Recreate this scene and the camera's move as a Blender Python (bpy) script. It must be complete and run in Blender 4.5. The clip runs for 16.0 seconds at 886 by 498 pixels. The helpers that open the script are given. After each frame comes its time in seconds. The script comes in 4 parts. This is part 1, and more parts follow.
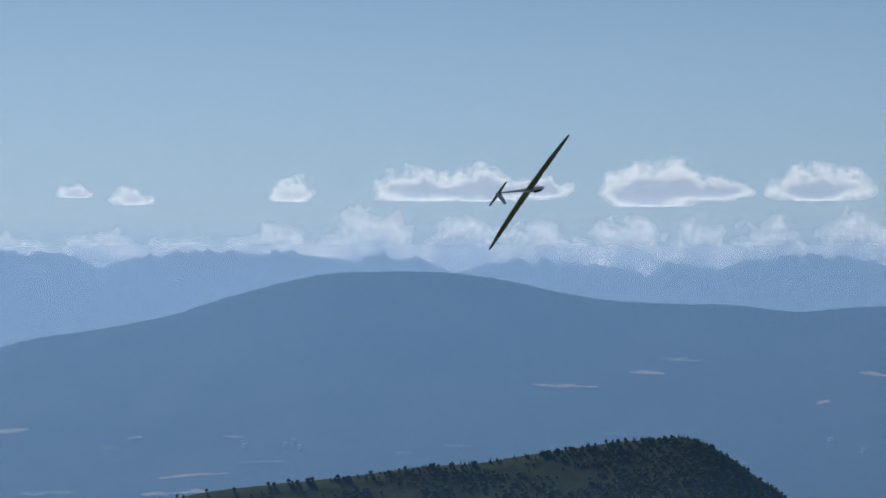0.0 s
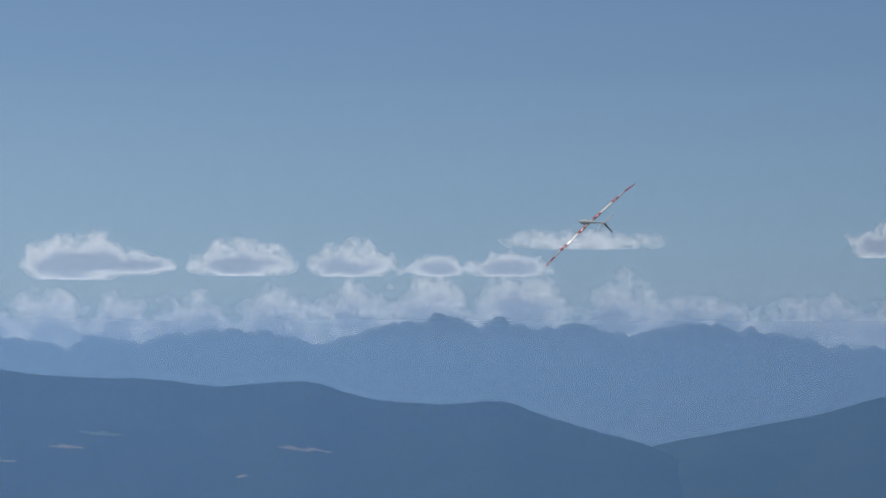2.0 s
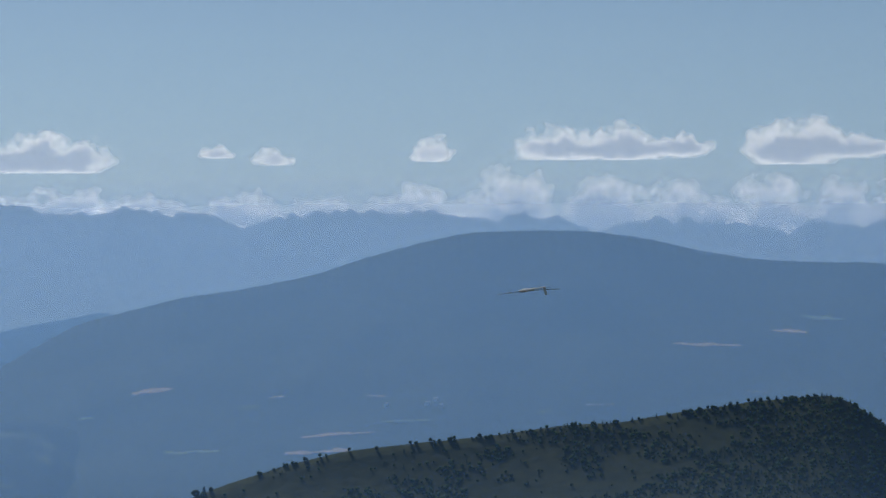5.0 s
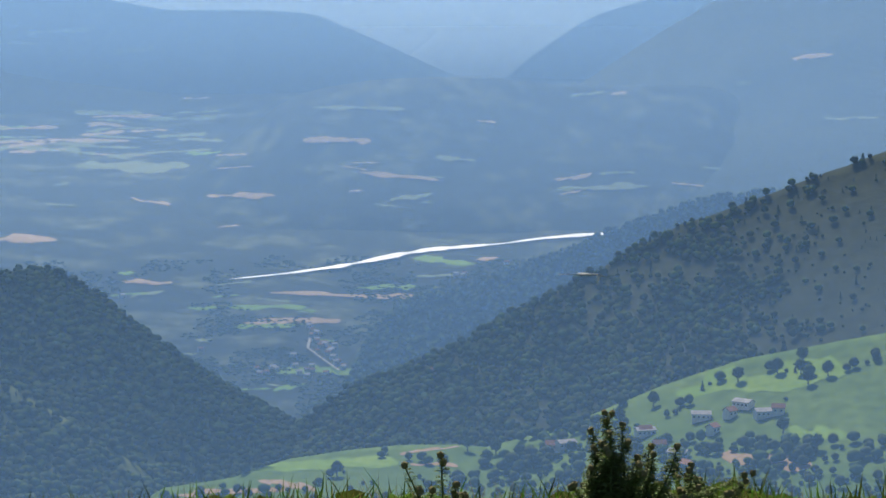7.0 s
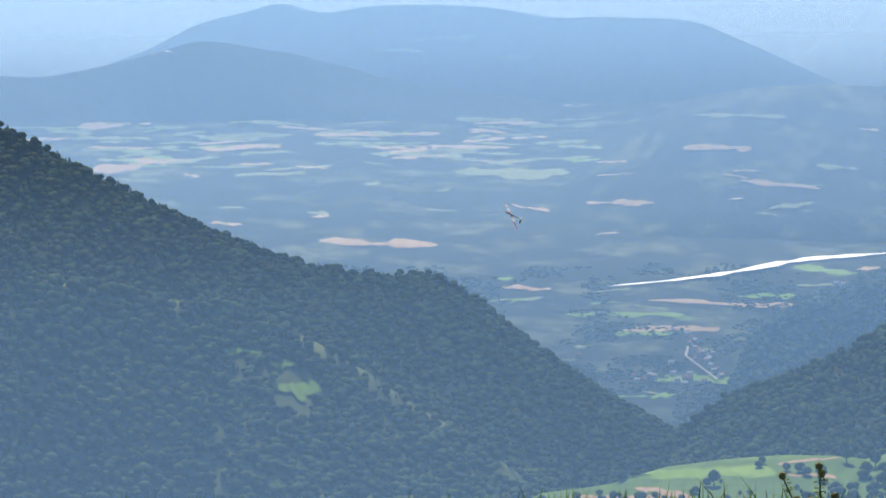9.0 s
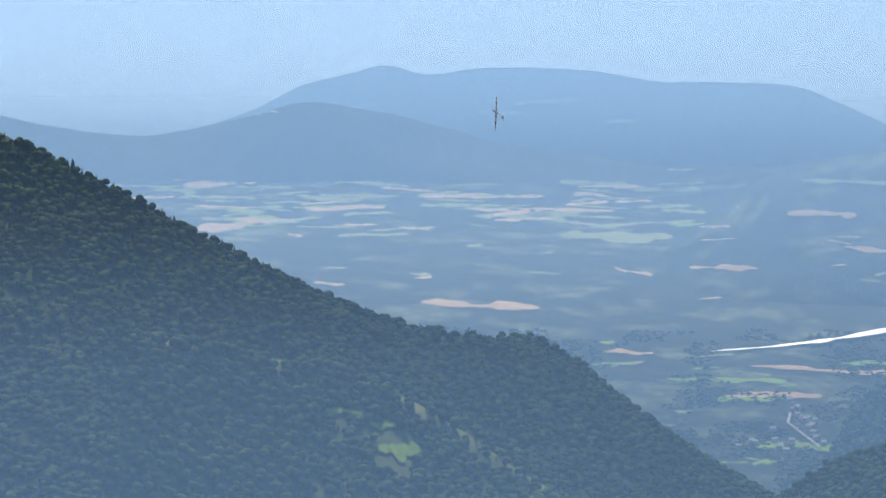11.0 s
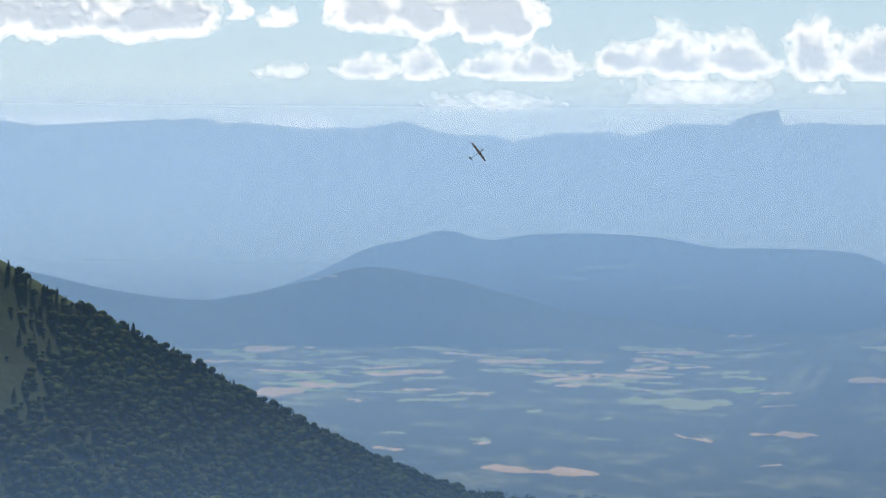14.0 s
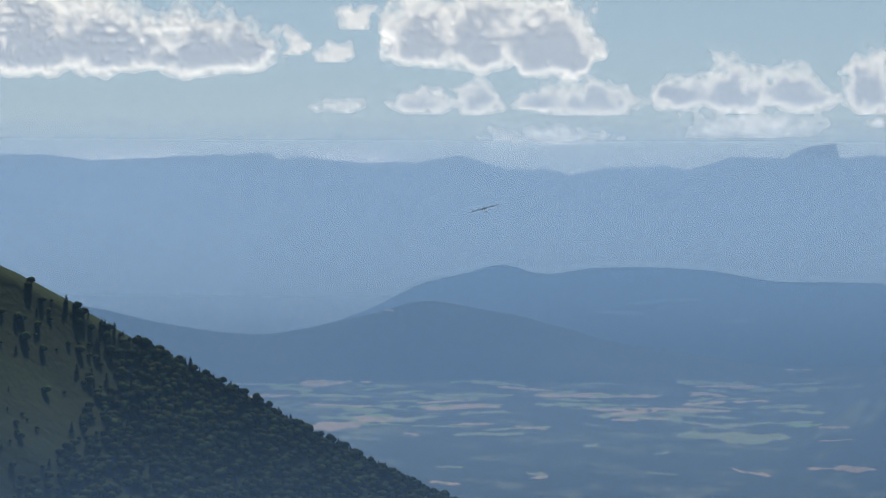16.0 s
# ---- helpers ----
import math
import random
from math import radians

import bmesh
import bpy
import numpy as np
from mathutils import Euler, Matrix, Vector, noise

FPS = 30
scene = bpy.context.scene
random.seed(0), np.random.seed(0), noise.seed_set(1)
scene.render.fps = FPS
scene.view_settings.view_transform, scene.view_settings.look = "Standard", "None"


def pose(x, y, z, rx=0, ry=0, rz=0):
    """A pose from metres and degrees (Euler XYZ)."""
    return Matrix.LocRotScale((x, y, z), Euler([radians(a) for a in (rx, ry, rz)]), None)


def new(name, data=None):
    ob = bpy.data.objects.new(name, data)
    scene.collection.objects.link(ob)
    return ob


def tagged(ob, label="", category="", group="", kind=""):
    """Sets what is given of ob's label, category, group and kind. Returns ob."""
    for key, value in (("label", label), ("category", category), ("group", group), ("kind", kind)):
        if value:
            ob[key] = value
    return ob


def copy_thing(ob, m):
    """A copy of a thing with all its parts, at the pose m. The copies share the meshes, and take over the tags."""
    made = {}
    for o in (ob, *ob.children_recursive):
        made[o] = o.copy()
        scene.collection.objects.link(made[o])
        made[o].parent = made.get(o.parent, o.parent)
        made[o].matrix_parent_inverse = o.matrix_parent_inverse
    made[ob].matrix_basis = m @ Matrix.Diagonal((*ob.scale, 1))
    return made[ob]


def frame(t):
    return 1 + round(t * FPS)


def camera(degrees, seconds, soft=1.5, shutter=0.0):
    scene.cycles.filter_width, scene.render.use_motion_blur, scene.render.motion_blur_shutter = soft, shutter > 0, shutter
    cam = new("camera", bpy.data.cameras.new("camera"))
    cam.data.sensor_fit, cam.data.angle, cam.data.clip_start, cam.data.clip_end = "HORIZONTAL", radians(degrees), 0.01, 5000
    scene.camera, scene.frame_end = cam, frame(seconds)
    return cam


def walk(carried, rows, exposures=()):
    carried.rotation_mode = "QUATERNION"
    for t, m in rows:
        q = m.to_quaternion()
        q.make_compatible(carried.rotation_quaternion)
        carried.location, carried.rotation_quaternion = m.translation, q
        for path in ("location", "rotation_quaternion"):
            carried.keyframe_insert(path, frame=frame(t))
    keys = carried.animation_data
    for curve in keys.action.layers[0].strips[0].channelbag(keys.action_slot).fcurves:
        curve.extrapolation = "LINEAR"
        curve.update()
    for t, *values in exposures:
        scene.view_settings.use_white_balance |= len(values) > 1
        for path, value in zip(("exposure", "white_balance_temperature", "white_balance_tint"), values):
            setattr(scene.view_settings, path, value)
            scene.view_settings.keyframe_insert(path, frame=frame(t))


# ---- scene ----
# The camera stands on a meadow above a wide valley and follows a model glider.
cam = camera(18.05, 16.0, soft=1.6)
walk(cam, [
    (0.0, pose(0, 0, 0, 91.286, 0.0, 0.0)),
    (0.5, pose(0, 0, 0, 92.543, -0.071, -7.229)),
    (1.0, pose(0, 0, 0, 92.884, -0.083, -10.571)),
    (1.5, pose(0, 0, 0, 92.872, -0.203, -12.012)),
    (2.0, pose(0, 0, 0, 92.836, -0.289, -11.858)),
    (2.5, pose(0, 0, 0, 93.047, -0.249, -12.481)),
    (3.0, pose(0, 0, 0, 92.517, -0.358, -9.689)),
    (3.5, pose(0, 0, 0, 91.526, -0.298, -6.975)),
    (4.0, pose(0, 0, 0, 91.249, -0.044, -3.912)),
    (4.5, pose(0, 0, 0, 91.255, 0.082, -1.088)),
    (5.0, pose(0, 0, 0, 90.453, 0.206, 2.897)),
    (5.2, pose(0, 0, 0, 90.023, 0.221, 4.745)),
    (7.3, pose(0, 0, 0, 82.725, 0.203, 17.342)),
    (7.5, pose(0, 0, 0, 82.272, 0.3, 17.886)),
    (8.0, pose(0, 0, 0, 81.702, 0.304, 19.769)),
    (8.5, pose(0, 0, 0, 82.308, 0.291, 21.527)),
    (9.0, pose(0, 0, 0, 83.789, 0.361, 24.171)),
    (9.2, pose(0, 0, 0, 84.2, 0.258, 24.605)),
    (11.3, pose(0, 0, 0, 85.407, -0.237, 26.387)),
    (11.5, pose(0, 0, 0, 85.758, -0.307, 26.354)),
    (12.0, pose(0, 0, 0, 86.004, -0.483, 26.187)),
    (12.5, pose(0, 0, 0, 86.371, -0.459, 26.049)),
    (13.0, pose(0, 0, 0, 86.567, -0.524, 26.377)),
    (13.5, pose(0, 0, 0, 86.743, -0.357, 26.811)),
    (14.0, pose(0, 0, 0, 88.457, -0.359, 27.573)),
    (14.5, pose(0, 0, 0, 90.3, -0.346, 28.326)),
    (15.0, pose(0, 0, 0, 89.958, -0.369, 28.556)),
    (15.5, pose(0, 0, 0, 89.436, -0.248, 28.523)),
    (16.0, pose(0, 0, 0, 89.153, -0.227, 28.731)),
], exposures=[(0.0, -0.3, 6650, 10), (1.5, -0.6, 6400, 10), (2.5, -0.6, 6400, 10), (3.5, -0.47, 6600, 10), (5.2, -0.48, 6750, 10), (7.3, 0.5, 7400, 10), (8.0, 0.62, 7400, 10),
              (9.2, 0.78, 7850, 10), (11.5, 0.6, 7850, 10), (13.5, 0.42, 7950, 10), (14.5, -0.06, 7500, 10), (16.0, -0.34, 7350, 10)])

# ---- light ----
SUN_AZ, SUN_EL = 28.0, 44.0     # degrees; azimuth to the left of +y

world = bpy.data.worlds.new("sky")
scene.world = world
world.use_nodes = True
wn = world.node_tree.nodes
sky = wn.new("ShaderNodeTexSky")
sky.sky_type = "NISHITA"
sky.sun_disc = False
sky.sun_elevation = radians(SUN_EL)
sky.sun_rotation = radians(-SUN_AZ)
sky.altitude, sky.air_density, sky.dust_density, sky.ozone_density = 2000, 1.0, 1.0, 5.0
wn["Background"].inputs["Strength"].default_value = 0.08
world.node_tree.links.new(sky.outputs["Color"], wn["Background"].inputs["Color"])

sun = new("sun", bpy.data.lights.new("sun", "SUN"))
sun.data.energy, sun.data.angle, sun.data.color = 5.0, radians(0.53), (1.0, 0.95, 0.86)
sun.rotation_euler = Euler((radians(90 - SUN_EL), 0, radians(180 + SUN_AZ)))
sun_from = Vector((-math.sin(radians(SUN_AZ)) * math.cos(radians(SUN_EL)), math.cos(radians(SUN_AZ)) * math.cos(radians(SUN_EL)), math.sin(radians(SUN_EL))))
sun.rotation_euler = sun_from.to_track_quat("Z", "Y").to_euler()


# ---- materials ----
def mat_new(name):
    m = bpy.data.materials.new(name)
    m.use_nodes = True
    return m, m.node_tree.nodes, m.node_tree.links


def set_in(node, **values):
    for key, value in values.items():
        node.inputs[key.replace("_", " ")].default_value = value


def mottled(name, colours, scale, fine, rough=0.9, bump=0.3, metal=0.0, island=0.0, spread=(0.35, 0.65), sub=0.0, bump_dist=None):
    """Three colours mixed by a coarse and a fine noise in metres, with relief and optional change from piece to piece."""
    m, n, l = mat_new(name)
    bsdf = n["Principled BSDF"]
    geo = n.new("ShaderNodeNewGeometry")
    a, b = n.new("ShaderNodeTexNoise"), n.new("ShaderNodeTexNoise")
    set_in(a, Scale=1 / scale, Detail=6.0, Roughness=0.6)
    set_in(b, Scale=1 / fine, Detail=5.0, Roughness=0.65)
    for t in (a, b):
        l.new(geo.outputs["Position"], t.inputs["Vector"])
    ramp = n.new("ShaderNodeValToRGB")
    ramp.color_ramp.elements[0].position, ramp.color_ramp.elements[1].position = spread
    ramp.color_ramp.elements[0].color, ramp.color_ramp.elements[1].color = (*colours[0], 1), (*colours[1], 1)
    l.new(a.outputs["Fac"], ramp.inputs["Fac"])
    mix = n.new("ShaderNodeMix")
    mix.data_type = "RGBA"
    ramp2 = n.new("ShaderNodeValToRGB")
    ramp2.color_ramp.elements[0].position, ramp2.color_ramp.elements[1].position = 0.42, 0.68
    l.new(b.outputs["Fac"], ramp2.inputs["Fac"])
    l.new(ramp2.outputs["Color"], mix.inputs["Factor"])
    l.new(ramp.outputs["Color"], mix.inputs["A"])
    mix.inputs["B"].default_value = (*colours[2], 1)
    out = mix.outputs["Result"]
    if island:
        hsv = n.new("ShaderNodeHueSaturation")
        mr = n.new("ShaderNodeMapRange")
        set_in(mr, To_Min=1 - island, To_Max=1 + island)
        l.new(geo.outputs["Random Per Island"], mr.inputs["Value"])
        l.new(mr.outputs["Result"], hsv.inputs["Value"])
        mr2 = n.new("ShaderNodeMapRange")
        set_in(mr2, To_Min=0.5 - island * 0.07, To_Max=0.5 + island * 0.07)
        l.new(geo.outputs["Random Per Island"], mr2.inputs["Value"])
        l.new(mr2.outputs["Result"], hsv.inputs["Hue"])
        l.new(out, hsv.inputs["Color"])
        out = hsv.outputs["Color"]
    l.new(out, bsdf.inputs["Base Color"])
    set_in(bsdf, Roughness=rough, Metallic=metal)
    bsdf.inputs["Specular IOR Level"].default_value = 0.04
    if bump:
        bp = n.new("ShaderNodeBump")
        set_in(bp, Strength=bump, Distance=bump_dist or fine * 0.4)
        l.new(b.outputs["Fac"], bp.inputs["Height"])
        l.new(bp.outputs["Normal"], bsdf.inputs["Normal"])
    if sub:
        tr = n.new("ShaderNodeBsdfTranslucent")
        l.new(out, tr.inputs["Color"])
        ms = n.new("ShaderNodeMixShader")
        ms.inputs["Fac"].default_value = sub
        l.new(bsdf.outputs["BSDF"], ms.inputs[1])
        l.new(tr.outputs["BSDF"], ms.inputs[2])
        l.new(ms.outputs["Shader"], n["Material Output"].inputs["Surface"])
    return m


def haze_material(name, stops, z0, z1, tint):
    """A see-through sheet, sunlit from behind, that puts haze into its tint; its density over height follows the stops.
    """
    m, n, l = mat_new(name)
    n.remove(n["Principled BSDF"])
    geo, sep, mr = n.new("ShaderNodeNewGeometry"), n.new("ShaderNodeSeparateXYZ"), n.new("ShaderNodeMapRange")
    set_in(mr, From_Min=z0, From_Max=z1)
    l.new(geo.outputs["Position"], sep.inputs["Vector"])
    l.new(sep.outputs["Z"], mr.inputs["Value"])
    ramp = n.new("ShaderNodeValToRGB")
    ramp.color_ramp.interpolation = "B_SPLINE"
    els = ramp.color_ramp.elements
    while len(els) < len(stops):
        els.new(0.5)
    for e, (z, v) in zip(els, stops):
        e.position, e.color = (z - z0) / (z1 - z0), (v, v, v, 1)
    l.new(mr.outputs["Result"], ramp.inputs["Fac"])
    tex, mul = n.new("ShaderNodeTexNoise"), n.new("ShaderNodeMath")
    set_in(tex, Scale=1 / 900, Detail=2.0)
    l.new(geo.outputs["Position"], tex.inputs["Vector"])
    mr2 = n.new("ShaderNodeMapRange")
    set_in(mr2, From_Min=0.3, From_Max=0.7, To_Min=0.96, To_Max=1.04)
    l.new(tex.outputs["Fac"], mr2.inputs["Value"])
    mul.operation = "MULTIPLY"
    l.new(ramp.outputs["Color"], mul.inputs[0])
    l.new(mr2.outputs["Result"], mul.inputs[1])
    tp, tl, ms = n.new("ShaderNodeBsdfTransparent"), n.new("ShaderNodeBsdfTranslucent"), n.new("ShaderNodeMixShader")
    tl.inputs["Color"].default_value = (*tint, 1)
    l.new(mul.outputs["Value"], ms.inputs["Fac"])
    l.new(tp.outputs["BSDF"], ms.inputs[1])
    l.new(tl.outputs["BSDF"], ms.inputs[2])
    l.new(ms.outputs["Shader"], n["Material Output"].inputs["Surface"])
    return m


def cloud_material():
    """Water droplets lit from behind, clear where thinnest; bright rims and the shaded heart are put into the colour.
    """
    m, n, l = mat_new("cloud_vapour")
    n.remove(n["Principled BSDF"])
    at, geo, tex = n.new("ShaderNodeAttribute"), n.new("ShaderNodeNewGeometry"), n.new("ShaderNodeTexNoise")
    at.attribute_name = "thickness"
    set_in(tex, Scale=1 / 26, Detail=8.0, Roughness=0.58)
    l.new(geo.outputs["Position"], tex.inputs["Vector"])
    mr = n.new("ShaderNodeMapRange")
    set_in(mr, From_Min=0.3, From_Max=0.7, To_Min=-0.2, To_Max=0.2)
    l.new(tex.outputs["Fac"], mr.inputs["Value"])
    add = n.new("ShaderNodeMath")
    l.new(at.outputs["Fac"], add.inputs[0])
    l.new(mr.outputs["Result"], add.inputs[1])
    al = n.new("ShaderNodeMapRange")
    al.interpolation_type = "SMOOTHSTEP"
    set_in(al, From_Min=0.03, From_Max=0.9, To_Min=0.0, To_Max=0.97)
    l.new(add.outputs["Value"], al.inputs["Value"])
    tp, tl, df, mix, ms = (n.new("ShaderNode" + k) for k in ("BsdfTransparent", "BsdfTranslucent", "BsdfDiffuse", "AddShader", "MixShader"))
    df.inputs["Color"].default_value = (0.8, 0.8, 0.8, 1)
    # shade of the thick heart put into the colour: white rim to blue-grey
    core_shade = n.new("ShaderNodeValToRGB")
    els = core_shade.color_ramp.elements
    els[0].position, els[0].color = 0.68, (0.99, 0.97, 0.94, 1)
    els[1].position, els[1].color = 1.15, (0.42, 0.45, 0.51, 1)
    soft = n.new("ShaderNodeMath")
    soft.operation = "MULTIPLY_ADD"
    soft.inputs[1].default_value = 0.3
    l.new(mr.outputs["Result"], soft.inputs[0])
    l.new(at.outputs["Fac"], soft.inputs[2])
    l.new(soft.outputs["Value"], core_shade.inputs["Fac"])
    l.new(core_shade.outputs["Color"], tl.inputs["Color"])
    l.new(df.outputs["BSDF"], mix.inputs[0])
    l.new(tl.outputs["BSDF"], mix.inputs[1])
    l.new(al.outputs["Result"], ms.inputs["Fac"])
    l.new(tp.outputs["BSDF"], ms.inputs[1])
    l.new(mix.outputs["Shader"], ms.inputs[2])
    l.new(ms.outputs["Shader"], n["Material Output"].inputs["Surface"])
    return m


def plain(name, colour, rough=0.5, metal=0.0, coat=0.0):
    m, n, l = mat_new(name)
    set_in(n["Principled BSDF"], Base_Color=(*colour, 1), Roughness=rough, Metallic=metal)
    n["Principled BSDF"].inputs["Coat Weight"].default_value = coat
    return m


M_GROUND = mottled("valley_woods", [(0.009, 0.019, 0.014), (0.085, 0.10, 0.05), (0.013, 0.025, 0.017)], 70, 20, bump=0.3, spread=(0.5, 0.62))
M_ROCKY = mottled("far_range_rock_and_woods", [(0.10, 0.11, 0.10), (0.17, 0.16, 0.14), (0.07, 0.09, 0.07)], 220, 40, bump=0.6)
M_MOUNT = mottled("mountain_forest", [(0.018, 0.032, 0.022), (0.04, 0.055, 0.032), (0.026, 0.04, 0.026)], 120, 16, bump=0.4, bump_dist=6)
M_SLOPE = mottled("forest_floor", [(0.014, 0.031, 0.013), (0.027, 0.05, 0.021), (0.019, 0.039, 0.016)], 60, 6, bump=0.5)
M_SCRUB = mottled("open_scrub", [(0.06, 0.085, 0.03), (0.095, 0.12, 0.045), (0.05, 0.07, 0.028)], 30, 4, bump=0.5)
M_PASTURE = mottled("hill_pasture", [(0.016, 0.027, 0.012), (0.034, 0.043, 0.018), (0.012, 0.021, 0.01)], 70, 9, bump=0.4)
M_FARM = mottled("farm_grass", [(0.06, 0.115, 0.022), (0.10, 0.16, 0.032), (0.045, 0.09, 0.018)], 50, 5, bump=0.3)
M_GREENFIELD = mottled("green_field", [(0.11, 0.20, 0.03), (0.16, 0.25, 0.045), (0.09, 0.17, 0.026)], 40, 3, bump=0.2)
M_WHEAT = mottled("stubble_field", [(0.30, 0.205, 0.12), (0.40, 0.28, 0.17), (0.24, 0.175, 0.10)], 40, 5, bump=0.2)
M_PALEGREEN = mottled("pale_green_field", [(0.12, 0.155, 0.07), (0.19, 0.21, 0.10), (0.10, 0.13, 0.06)], 60, 5, bump=0.2)
M_BROWN = mottled("ploughed_field", [(0.24, 0.165, 0.10), (0.31, 0.22, 0.14), (0.20, 0.15, 0.09)], 30, 3, bump=0.2)
M_LEAF = mottled("broadleaf_crown", [(0.026, 0.052, 0.018), (0.082, 0.118, 0.034), (0.05, 0.082, 0.025)], 48, 1.2, bump=0.5, island=0.35, bump_dist=0.7, sub=0.3)
M_CONIFER = mottled("conifer_crown", [(0.022, 0.042, 0.022), (0.04, 0.065, 0.03), (0.03, 0.05, 0.025)], 10, 0.9, bump=0.5, island=0.3, bump_dist=0.5, sub=0.25)
M_BARK = mottled("bark", [(0.10, 0.08, 0.06), (0.16, 0.13, 0.10), (0.07, 0.055, 0.04)], 0.8, 0.1)
M_MEADOW = mottled("meadow_soil_and_grass", [(0.016, 0.028, 0.008), (0.06, 0.066, 0.022), (0.055, 0.04, 0.021)], 0.6, 0.09, bump=0.8, bump_dist=0.03)
M_GRASS = mottled("grass_blades", [(0.07, 0.14, 0.016), (0.24, 0.28, 0.05), (0.12, 0.19, 0.028)], 0.9, 0.2, rough=0.9, bump=0, island=0.6, sub=0.4)
M_STRAW = mottled("dry_grass", [(0.20, 0.155, 0.08), (0.29, 0.23, 0.12), (0.16, 0.12, 0.06)], 1.0, 0.1, rough=0.7, bump=0, island=0.3, sub=0.35)
M_HERB = mottled("herb_leaves", [(0.035, 0.08, 0.01), (0.135, 0.215, 0.028), (0.07, 0.135, 0.017)], 0.4, 0.05, rough=0.95, bump=0, island=0.6, sub=0.3)
M_THISTLE = mottled("thistle_leaves", [(0.10, 0.15, 0.05), (0.20, 0.26, 0.10), (0.14, 0.20, 0.07)], 0.3, 0.04, rough=0.45, bump=0, island=0.35, sub=0.35)
M_BUD = mottled("thistle_heads", [(0.13, 0.14, 0.06), (0.22, 0.20, 0.09), (0.17, 0.14, 0.10)], 0.1, 0.01, bump=0.5)
M_WALLS = mottled("pale_render", [(0.66, 0.62, 0.55), (0.76, 0.73, 0.67), (0.58, 0.54, 0.47)], 3, 0.4, bump=0.1)
M_ROOF = mottled("clay_roof", [(0.28, 0.14, 0.09), (0.36, 0.20, 0.13), (0.22, 0.12, 0.09)], 2, 0.3, bump=0.3)
M_SLATE = mottled("grey_sheet_roof", [(0.30, 0.30, 0.31), (0.42, 0.42, 0.43), (0.24, 0.24, 0.25)], 3, 0.5, rough=0.9, bump=0.1)
M_GLASS = plain("dark_window_glass", (0.03, 0.035, 0.04), 0.08)
M_LANE = mottled("lane_gravel", [(0.26, 0.25, 0.22), (0.34, 0.32, 0.29), (0.22, 0.21, 0.18)], 4, 0.4, bump=0.2)
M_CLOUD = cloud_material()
M_WATER, _n, _l = mat_new("river_rapids_gravel_and_glint")
# near-white base: pale gravel, with the glint on the water put into the colour
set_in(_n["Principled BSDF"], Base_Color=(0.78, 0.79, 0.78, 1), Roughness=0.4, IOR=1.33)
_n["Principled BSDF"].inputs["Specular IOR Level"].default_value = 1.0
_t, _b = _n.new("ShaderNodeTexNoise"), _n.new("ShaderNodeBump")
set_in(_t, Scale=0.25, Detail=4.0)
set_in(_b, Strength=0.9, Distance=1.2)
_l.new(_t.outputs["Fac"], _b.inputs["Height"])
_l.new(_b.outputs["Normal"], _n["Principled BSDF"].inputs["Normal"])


# ---- helpers for shapes ----
TABLE = np.random.RandomState(7).rand(256, 256)


def vnoise(x, y, octaves=4):
    """Smooth value noise in 0..1 over arrays."""
    x, y = np.broadcast_arrays(np.asarray(x, float), np.asarray(y, float))
    total, amp, norm = np.zeros(x.shape), 1.0, 0.0
    for k in range(octaves):
        xs, ys = x * 2 ** k + 17.3 * k, y * 2 ** k + 9.1 * k
        xi, yi = np.floor(xs).astype(int), np.floor(ys).astype(int)
        u, v = xs - xi, ys - yi
        u, v = u * u * (3 - 2 * u), v * v * (3 - 2 * v)
        g = lambda a, b: TABLE[a % 256, b % 256]
        total += amp * ((g(xi, yi) * (1 - u) + g(xi + 1, yi) * u) * (1 - v) + (g(xi, yi + 1) * (1 - u) + g(xi + 1, yi + 1) * u) * v)
        norm, amp = norm + amp, amp * 0.5
    return total / norm


def place(az, r, z):
    """Points from azimuth (degrees, to the left of +y), distance and height."""
    a = np.radians(az)
    return np.stack(np.broadcast_arrays(-np.sin(a) * r, np.cos(a) * r, z), axis=-1)


def fast_mesh(name, verts, faces, smooth=False):
    """A mesh of faces that all have the same number of corners."""
    verts, faces = np.asarray(verts, np.float32).reshape(-1, 3), np.asarray(faces, np.int32)
    n, k = faces.shape
    me = bpy.data.meshes.new(name)
    me.vertices.add(len(verts))
    me.vertices.foreach_set("co", verts.ravel())
    me.loops.add(n * k)
    me.loops.foreach_set("vertex_index", faces.ravel())
    me.polygons.add(n)
    me.polygons.foreach_set("loop_start", np.arange(0, n * k, k, dtype=np.int32))
    me.polygons.foreach_set("use_smooth", np.full(n, smooth))
    me.update(calc_edges=True)
    me.validate()
    return me


def grid_faces(nu, nv, loop_u=False):
    i = np.arange(nu if loop_u else nu - 1)[:, None]
    j = np.arange(nv - 1)[None, :]
    i2 = (i + 1) % nu
    return np.stack([i * nv + j, i * nv + j + 1, i2 * nv + j + 1, i2 * nv + j], axis=-1).reshape(-1, 4)


def part(name, bm, material, parent, label=""):
    me = bpy.data.meshes.new(name)
    bm.normal_update()
    bm.to_mesh(me)
    bm.free()
    return part_mesh(name, me, material, parent, label)


def part_mesh(name, me, material, parent, label=""):
    me.materials.append(material)
    ob = new(name, me)
    ob.parent = parent
    if label:
        tagged(ob, label)
    return ob


